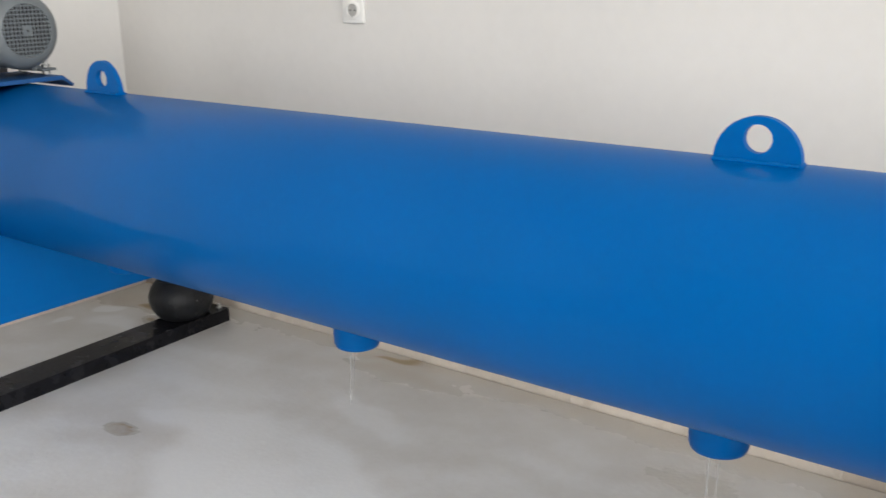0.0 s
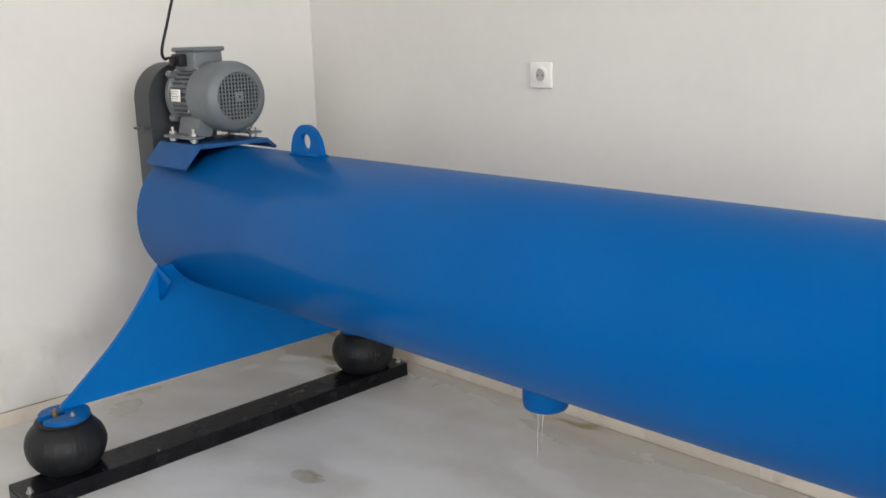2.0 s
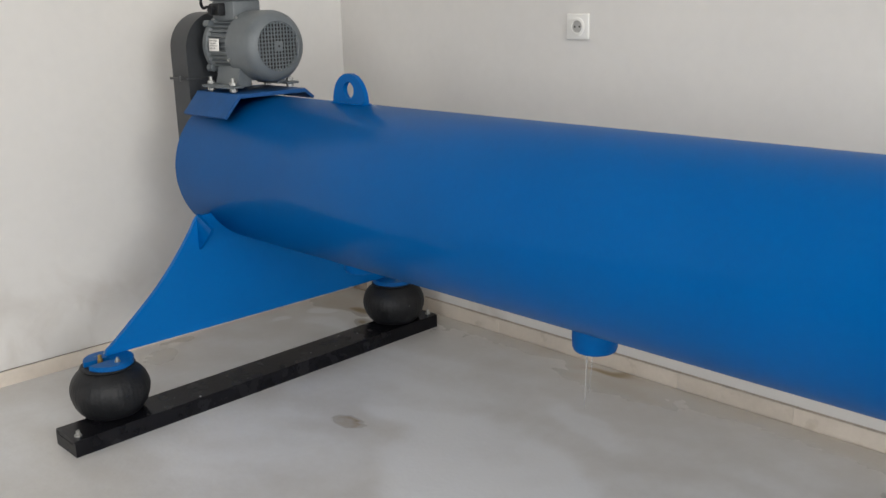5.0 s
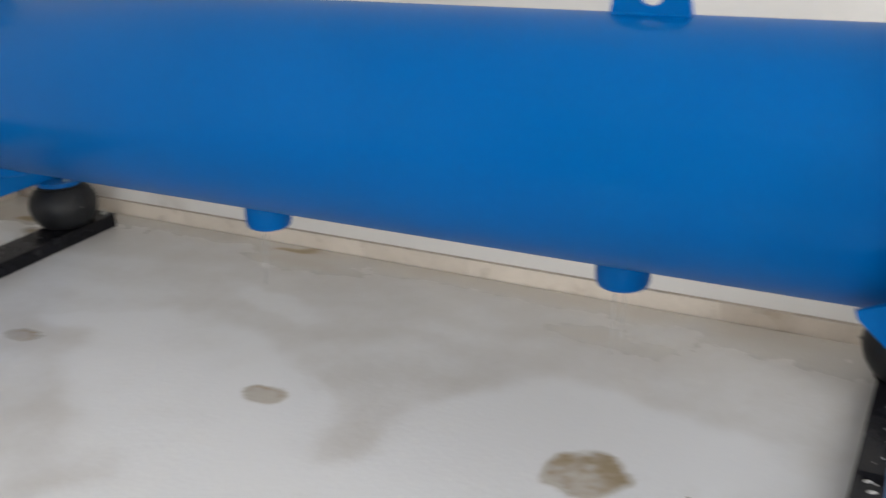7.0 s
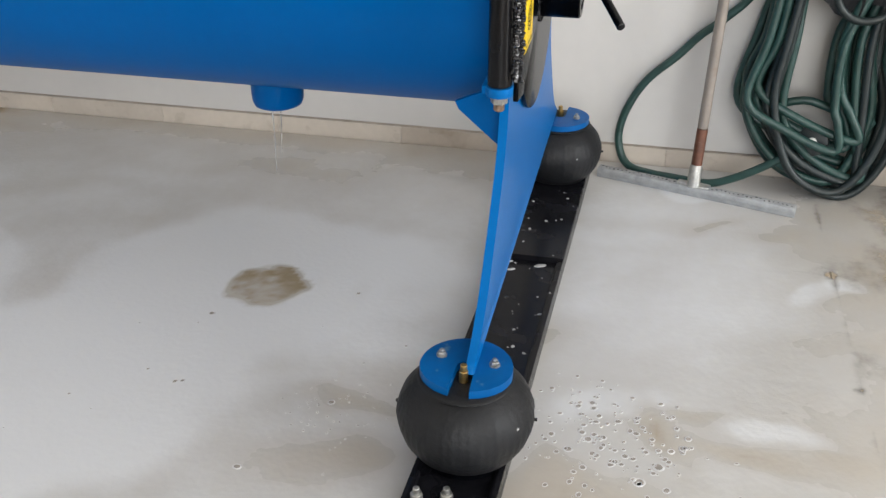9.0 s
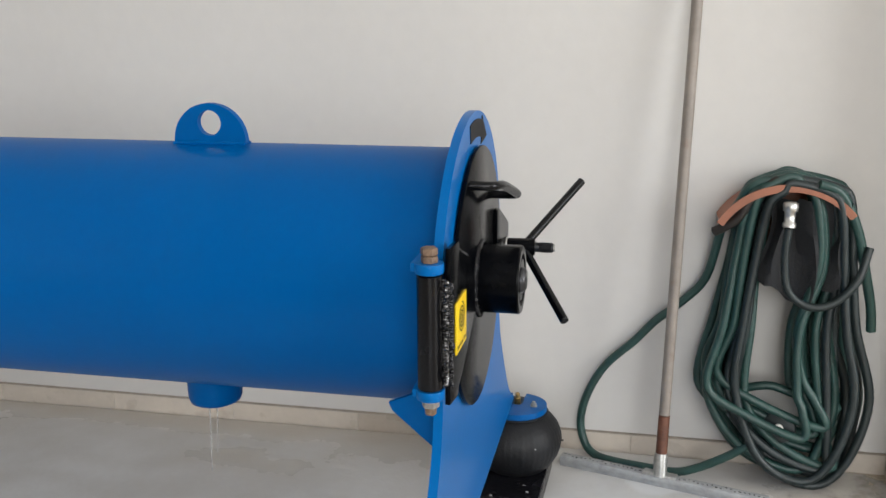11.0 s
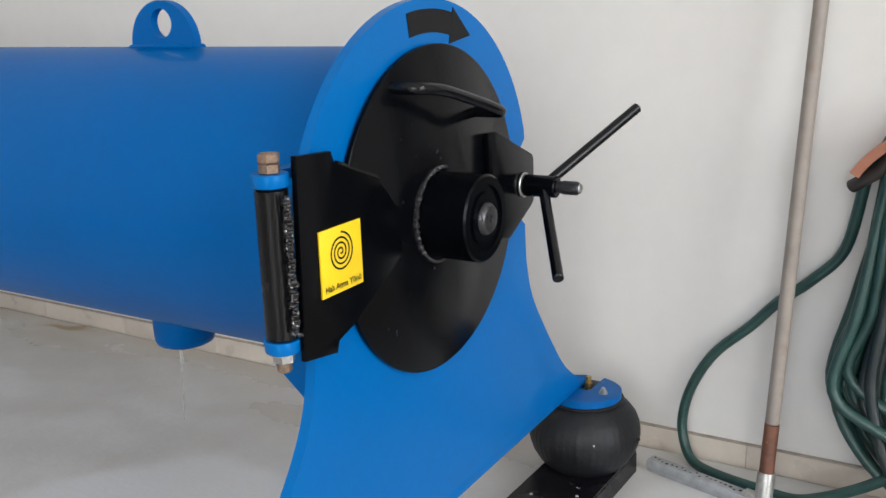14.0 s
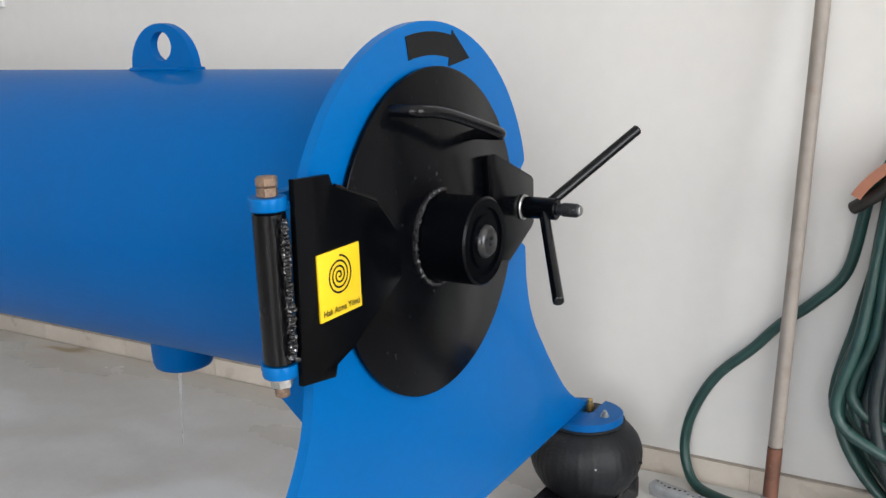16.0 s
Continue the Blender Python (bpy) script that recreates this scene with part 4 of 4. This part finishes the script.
fit_disc = hp("hose_fitting", lathe([(0.020, 0), (0.040, 0.003), (0.043, 0.012), (0.040, 0.024), (0.020, 0.027)], 32, along(FA, FB)), HOSE_DARK_SHADED, "round dark fitting")
hp("fitting_hub", lathe([(0.012, 0.026), (0.013, 0.034), (0.008, 0.038)], 16, along(FA, FB)), PLASTIC, "white hub of the fitting", fit_disc)

# dark mesh cloth hung inside the coil
bm = bmesh.new()
rows = []
for i in range(15):
    row = []
    for j in range(17):
        s, t = j / 16, i / 14
        x = 2.062 + 0.185 * s + 0.014 * math.sin(9 * s + 4 * t) - 0.012 * t * math.cos(3.1 * s)
        z = 0.770 - t * (0.185 + 0.080 * math.sin(3.1 * s) + 0.012 * math.sin(23 * s))
        y = 0.712 + 0.018 * math.sin(17 * s + 2 * t) + 0.006 * math.sin(31 * s)
        row.append(bm.verts.new((x, y, z)))
    rows.append(row)
for a, b in zip(rows, rows[1:]):
    for k in range(16):
        bm.faces.new((a[k], a[k + 1], b[k + 1], b[k]))
ex = bmesh.ops.extrude_face_region(bm, geom=bm.faces[:])
for v in [g for g in ex["geom"] if isinstance(g, bmesh.types.BMVert)]:
    v.co.y += 0.004
thing("hanging_cloth", bm, CLOTH, "dark mesh cloth hanging inside the hose coil", "cloth", smooth=60)

# ---- suds, water and loose marks on the floor ----
JX, JY = 2.155, -0.178  # a joint of the floor tiles each way
SPOTS = [(0.846, -0.058, 0.106, 0.096), (-0.008, -0.079, 0.066, 0.050), (-0.873, -0.098, 0.060, 0.036)]
# pools of thicker suds and thin patches: centre, half lengths, turn in degrees, amount, softness of the rim
POOLS = [(-0.24, -0.14, 0.52, 0.27, -22, 0.46, 0.42), (0.02, -0.11, 0.19, 0.15, 0, 0.14, 0.5), (0.84, -0.06, 0.48, 0.35, 8, 0.50, 0.30), (0.35, -0.62, 0.62, 0.33, 25, 0.56, 0.3),
         (1.74, 0.22, 0.30, 0.42, 5, 0.28, 0.8), (2.10, 0.13, 0.09, 0.04, 25, 0.6, 0.7), (2.19, 0.18, 0.05, 0.03, 0, 0.6, 0.7), (1.87, 0.655, 0.22, 0.035, -15, 0.6, 0.8), (-1.0, -0.4, 0.42, 0.22, 10, 0.16, 0.8),
         (-0.95, 0.25, 0.4, 0.2, -10, 0.22, 0.8), (1.7, -0.95, 0.45, 0.28, 0, 0.29, 0.8), (0.6, -1.3, 1.2, 0.4, 0, 0.36, 0.8), (1.97, -0.33, 0.10, 0.035, -20, 0.55, 0.8), (1.70, -0.33, 0.14, 0.06, 10, 0.35, 0.8),
         (-1.77, 0.48, 0.05, 0.035, 20, 0.8, 0.7), (-1.85, 0.33, 0.04, 0.03, 0, 0.8, 0.7), (-1.64, 0.40, 0.10, 0.05, 30, 0.4, 0.8), (-0.30, 0.38, 0.22, 0.06, -15, 0.28, 0.8), (-0.72, 0.08, 0.18, 0.05, 25, 0.3, 0.8)]
THIN = [(-1.70, 0.61, 0.07, 0.05, 30, 1.5, 0.8), (-1.565, 0.545, 0.05, 0.035, 0, 1.5, 0.8), (-1.84, 0.60, 0.08, 0.08, 20, 0.7, 1.0), (-1.80, -0.25, 0.10, 0.07, 0, 0.4, 1.0), (-1.92, -0.10, 0.04, 0.10, 0, 0.8, 1.0),
        (-1.75, 0.25, 0.10, 0.25, 10, 0.25, 1.0), (-1.15, -0.15, 0.25, 0.10, 30, 0.25, 1.0), (1.62, -0.64, 0.20, 0.10, 0, 0.9, 1.0), (1.58, -0.53, 0.06, 0.05, 0, 0.5, 1.0), (1.14, -0.435, 0.13, 0.030, 28, 0.7, 0.8),
        (1.22, -0.57, 0.06, 0.06, 0, 0.8, 0.9), (1.12, -0.62, 0.12, 0.06, -20, 0.5, 1.0), (1.22, -0.24, 0.30, 0.07, 28, 0.40, 1.0), (1.795, -0.40, 0.030, 0.10, 20, 0.9, 0.8), (1.86, -0.315, 0.08, 0.022, 15, 0.7, 0.8),
        (1.93, -0.43, 0.11, 0.040, -20, 0.9, 0.8), (2.07, -0.40, 0.05, 0.04, 0, 0.6, 1.0), (1.88, 0.49, 0.10, 0.028, 10, 0.55, 1.0), (2.07, 0.39, 0.10, 0.03, 0, 0.5, 1.0), (-0.48, 0.79, 0.09, 0.022, 0, 1.2, 1.0),
        (-0.42, 0.70, 0.20, 0.035, 0, 0.4, 1.0), (1.10, 0.64, 0.30, 0.10, 0, 0.25, 1.2), (-0.84, -0.09, 0.15, 0.05, 15, 0.35, 1.0), (0.62, 0.55, 0.35, 0.08, -6, 0.25, 1.0)]


def pool(x, y, cx, cy, rx, ry, turn, amount, rim):
    c, s = math.cos(radians(turn)), math.sin(radians(turn))
    u, v = (c * (x - cx) + s * (y - cy)) / rx, (c * (y - cy) - s * (x - cx)) / ry
    t = max(0.0, min(1.0, (1 + rim * 0.5 - math.hypot(u, v)) / rim))
    return amount * t * t * (3 - 2 * t)


def suds_sheet():
    """A thin film of suds that opens where the drains drip and fades out by the gate."""
    step = 0.0125
    x0, x1, y0, y1 = XL + 0.012, 2.60, -2.6, YB - 0.014
    nx, ny = int((x1 - x0) / step), int((y1 - y0) / step)
    xs, ys = x0 + np.arange(nx + 1) * step, y0 + np.arange(ny + 1) * step
    verts, thick, cover = [], [], []
    for x in xs:
        for y in ys:
            w = 0.26 * noise.noise(Vector((x * 14, y * 14, 1.7))) + 0.07 * noise.noise(Vector((x * 45, y * 45, 5.1)))
            d, soak = 1.0, 0.0
            for sx, sy, rx, ry in SPOTS:
                if abs(x - sx) < 0.2 and abs(y - sy) < 0.2:
                    q = math.hypot((x - sx) / rx, (y - sy) / ry) + w
                    streak = noise.noise(Vector((x * 40 + y * 12, y * 110, 2.2)))
                    # a pale cloud of suds in the middle, soaked dirt round it
                    if q < 1:
                        k = 1.0 if rx > 0.08 else 0.85 if rx > 0.062 else 0.48
                        soak = max(soak, k * min(1.0, (1 - q) * 5) * (1.0 - 0.16 * math.exp(-((q - 0.1) / 0.5) ** 2) + 0.22 * streak + 0.20 * (y - sy) / ry))
            d = min(d, (2.48 - x) * 2.0 + 0.35 * noise.noise(Vector((x * 5, y * 5, 0))) + 0.25 * noise.noise(Vector((x * 17, y * 9, 3))))
            d = min(d, (2.35 + y) * 1.6 + 0.5 * noise.noise(Vector((x * 2.5, y * 2.5, 12))) + 0.25 * noise.noise(Vector((x * 9, y * 9, 6))))
            # joints of the tiles show through where the film is thin
            if x > 1.75:
                gx, gy = abs((x - JX + 0.2275) % 0.455 - 0.2275), abs((y - JY + 0.2275) % 0.455 - 0.2275)
                fade = min(1.0, (x - 1.75) / 0.35) * (0.75 + 0.9 * noise.noise(Vector((x * 6, y * 6, 50))))
                d = min(d, 1.0 - fade * (0.88 * math.exp(-(gx / 0.011) ** 2) + 0.55 * math.exp(-(gy / 0.011) ** 2)))
            wx, wy = x + 0.11 * noise.noise(Vector((x * 2.6, y * 2.6, 7))) + 0.04 * noise.noise(Vector((x * 9, y * 9, 2))), y + 0.11 * noise.noise(Vector((x * 2.6, y * 2.6, 19))) + 0.04 * noise.noise(Vector((x * 9, y * 9, 31)))
            t = 0.02 + 0.20 * noise.noise(Vector((x * 2.2, y * 2.2, 4))) + 0.10 * noise.noise(Vector((x * 5.3, y * 5.3, 14)))
            t += 0.12 * noise.noise(Vector((7.0 * (x - 0.5 * y) + 0.8 * noise.noise(Vector((x * 4, y * 4, 3))), 2.6 * (y + 0.5 * x), 61)))
            t += 0.22 * noise.noise(Vector((2.2 * (x + 0.6 * y) + 0.5 * noise.noise(Vector((x * 2, y * 2, 0))), 9 * (y - 0.25 * x) + 1.2 * noise.noise(Vector((x * 3, y * 3, 8))), 40)))
            for p in POOLS:
                t += pool(wx, wy, *p)
            for cx, cy, rx, ry, turn, amount, wide in THIN:
                c, s = math.cos(radians(turn)), math.sin(radians(turn))
                q = ((c * (wx - cx) + s * (wy - cy)) / rx) ** 2 + ((c * (wy - cy) - s * (wx - cx)) / ry) ** 2
                t -= amount * math.exp(-q / wide) if q < 9 else 0.0
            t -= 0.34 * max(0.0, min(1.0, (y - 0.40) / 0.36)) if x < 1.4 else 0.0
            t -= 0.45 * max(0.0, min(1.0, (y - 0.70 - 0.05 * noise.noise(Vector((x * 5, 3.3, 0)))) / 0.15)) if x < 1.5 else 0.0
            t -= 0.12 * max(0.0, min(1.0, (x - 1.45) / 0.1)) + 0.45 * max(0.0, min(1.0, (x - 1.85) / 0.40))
            for sx, sy, rx, ry in SPOTS[:2]:
                q = math.hypot((x - sx) / rx, (y - sy) / ry)
                if q < 4:
                    a = math.atan2(y - sy, x - sx)
                    swirl = noise.noise(Vector((2.2 * math.cos(a), 2.2 * math.sin(a), 3.0 * q + sx)))
                    t += (0.42 + 0.60 * swirl) * math.exp(-((q - 1.5) / 0.32) ** 2) + (0.20 + 0.35 * swirl) * math.exp(-((q - 2.5) / 0.30) ** 2)
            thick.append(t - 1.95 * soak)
            cover.append(max(-1.0, min(1.0, d)))
            verts.append((x, y, 0.0012 + 0.0022 * max(0.0, min(1.0, d)) * (1 + 0.3 * noise.noise(Vector((x * 4, y * 4, 9))))))
    faces = []
    for i in range(nx):
        for j in range(ny):
            a = i * (ny + 1) + j
            q = (a, a + ny + 1, a + ny + 2, a + 1)
            if max(cover[k] for k in q) > -0.35 and not (verts[a][0] > XR - 0.03 and verts[a][1] > 0.54):
                faces.append(q)
    me = bpy.data.meshes.new("suds_film")
    me.from_pydata(verts, [], faces)
    me.materials.append(SUDS)
    me.attributes.new("thickness", "FLOAT", "POINT").data.foreach_set("value", thick)
    me.attributes.new("cover", "FLOAT", "POINT").data.foreach_set("value", cover)
    me.polygons.foreach_set("use_smooth", [True] * len(me.polygons))
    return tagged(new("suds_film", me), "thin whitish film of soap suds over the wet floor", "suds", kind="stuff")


suds_sheet()

# burst bubbles with raised rims near the air spring
rims, pits = bmesh.new(), bmesh.new()
rnd = random.Random(5)
BIG = [(1.732, -0.535, 0.0072), (1.765, -0.488, 0.0062), (1.634, -0.44, 0.0052), (1.60, -0.475, 0.0055), (1.565, -0.44, 0.0045), (1.71, -0.40, 0.0045), (1.68, -0.50, 0.005), (1.78, -0.545, 0.0048), (1.021, -0.65, 0.0052), (0.767, -0.199, 0.0045), (1.067, -0.049, 0.004), (0.798, -0.445, 0.004), (0.812, -0.440, 0.0035), (1.13, -0.44, 0.0045)]
for k in range(306):
    if k < len(BIG):
        x, y, r = BIG[k]
        r *= 1.25
    elif k < 230:
        u, v = rnd.gauss(0, 1), rnd.gauss(0, 1)
        x, y = 1.665 + 0.085 * u, -0.415 + 0.085 * v - 0.015 * u
        r = rnd.choice([0.0013, 0.0016, 0.002, 0.0024, 0.003, 0.0036, 0.0045, 0.0055])
        if x < 1.52 or y > -0.23:
            continue
    elif k < 290:
        x, y = rnd.gauss(1.16, 0.07), rnd.gauss(-0.47, 0.05)
        r = rnd.choice([0.0012, 0.0016, 0.002])
    else:
        x, y = rnd.uniform(0.3, 1.30), rnd.uniform(-0.85, -0.15)
        r = rnd.choice([0.0015, 0.002, 0.0028])
    m = pose(x, y, 0, 0, 0, rnd.uniform(0, 90)) @ Matrix.Diagonal((1, rnd.uniform(0.7, 1), 1, 1))
    lathe([(r * 1.5, 0.0032), (r * 1.28, 0.0041), (r * 1.05, 0.0043), (r * 0.93, 0.0036)], 10, m, rims, caps=False)
    lathe([(r, 0.0038), (r * 0.5, 0.0037)], 10, m, pits)
thing("suds_bubbles", rims, material("bubble_foam", (0.58, 0.58, 0.58), 0.3, var=0.1, scale=60), "raised white rims of burst bubbles in the suds", "bubbles", kind="stuff")
thing("bubble_pits", pits, material("burst_bubble_pit", (0.32, 0.29, 0.262), 0.2, var=0.25, scale=80), "dark pits of burst bubbles in the suds", "bubbles", kind="stuff")

# thin water strands under the drains
for x, seed in ((-0.007, 1), (0.888, 2)):
    rnd = random.Random(seed)
    bm = None
    for k in range(2):
        px, py = x - 0.02 + 0.03 * k + rnd.uniform(-0.004, 0.004), AY - 0.02 * k
        n = 26
        line = [Vector((px + 0.0012 * math.sin(3 * i / n + k), py - 0.01 * i / n, 0.440 - i / n * (0.11 if k else 0.17))) for i in range(n)]
        bm = sweep(line, 0.0012, 6, bm=bm, radii=[(0.0014 if k else 0.0021) * (1 - 0.5 * i / n) * (0.75 + 0.5 * rnd.random()) for i in range(n)])
    thing("water_trickle", bm, WATER, "thin trickle of water falling from a drain spout", "water", "drain trickles", smooth=60)

# ---- skirting tiles and floor tiles ----
def piece_mesh(name, lo, hi, bevel, mat):
    bm = box(lo, hi, bevel, seg=1)
    return mesh_of(name, bm, mat, 30)


for m in (SKIRT, SKIRT_STAINED, TILE):
    nt = m.node_tree
    info = nt.nodes.new("ShaderNodeObjectInfo")
    hsv = nt.nodes.new("ShaderNodeHueSaturation")
    mr = nt.nodes.new("ShaderNodeMapRange")
    mr.inputs[3].default_value, mr.inputs[4].default_value = 0.9, 1.08
    nt.links.new(info.outputs["Random"], mr.inputs[0])
    nt.links.new(mr.outputs[0], hsv.inputs["Value"])
    b = nt.nodes["Principled BSDF"]
    src = b.inputs["Base Color"].links[0].from_socket
    nt.links.new(src, hsv.inputs["Color"])
    nt.links.new(hsv.outputs[0], b.inputs["Base Color"])

SH = 0.056
# thin brown strip along the top edge of the skirting
base_n = thing("baseboard", box((XL + 0.013, YB - 0.0125, SH + 0.0003), (XR - 0.013, YB - 0.0005, SH + 0.0024), bm=box((XL + 0.003, YB - 0.004, 0.0), (XR - 0.003, YB - 0.0005, SH + 0.0002))), LEDGE_BROWN, "cream tile skirting along the wall foot", "baseboard", kind="structure", smooth=None)
tile_m = piece_mesh("skirting_tile", (0.0006, -0.010, 0.0), (0.40359, 0.0, SH), 0.0012, SKIRT)
x = 0.136 - 0.4035 * 6
while x < XR:
    if x + 0.05 > XL and x + 0.4035 < XR + 0.2:
        ob = new("skirting_tile", tile_m)
        lo, hi = max(x, XL + 0.012), min(x + 0.4035, XR - 0.012)
        ob.location, ob.scale = (lo, YB - 0.0042, 0), ((hi - lo) / 0.4035, 1, 1)
        ob.parent = base_n
        if 0.9 < x < 1.0:
            ob.data = tile_m.copy()
            ob.data.materials[0] = SKIRT_STAINED
    x += 0.4035
base_w = thing("baseboard", box((XL + 0.0005, YF + 0.003, 0.0), (XL + 0.004, YB - 0.016, SH + 0.001)), GROUT, "cream tile skirting along the wall foot", "baseboard", kind="structure", smooth=None)
for k in range(17):
    ob = new("skirting_tile", tile_m)
    ob.matrix_world = pose(XL + 0.0042, 0.811 - 0.4035 * (k + 1), 0, 0, 0, 90)
    ob.parent = base_w
base_e = thing("baseboard", box((XR - 0.004, YB - 0.188, 0.0), (XR - 0.0005, YB - 0.016, SH + 0.004)), GROUT, "cream tile skirting along the wall foot", "baseboard", kind="structure", smooth=None)
for k in range(1):
    ob = new("skirting_tile", tile_m)
    ob.matrix_world = pose(XR - 0.0042, 0.811, 0, 0, 0, -90) @ Matrix.Diagonal((0.173 / 0.4035, 1, 1, 1))
    ob.parent = base_e

ft = piece_mesh("floor_tile", (0.0015, 0.0015, -0.008), (0.4535, 0.4535, 0.0), 0.001, TILE)
far_tiles = None
x = JX - 0.455 * 11
while x < XG:
    y = JY - 0.455 * 15
    while y < YB:
        lo_x, hi_x, lo_y, hi_y = max(x, XL), min(x + 0.455, XG + 0.19), max(y, YF - 0.19), min(y + 0.455, YB)
        if hi_x - lo_x > 0.02 and hi_y - lo_y > 0.02:
            if y < JY - 0.455 * 7 or x > JX + 0.455 * 6:
                far_tiles = box((lo_x + 0.0015, lo_y + 0.0015, -0.008), (hi_x - 0.0015, hi_y - 0.0015, 0.0), bm=far_tiles)
            else:
                ob = new("floor_tile", ft)
                ob.location, ob.scale = (lo_x, lo_y, 0), ((hi_x - lo_x) / 0.455, (hi_y - lo_y) / 0.455, 1)
                ob.parent = floor
        y += 0.455
    x += 0.455
tagged(part("far_floor_tiles", far_tiles, TILE, floor, smooth=None), kind="stuff")
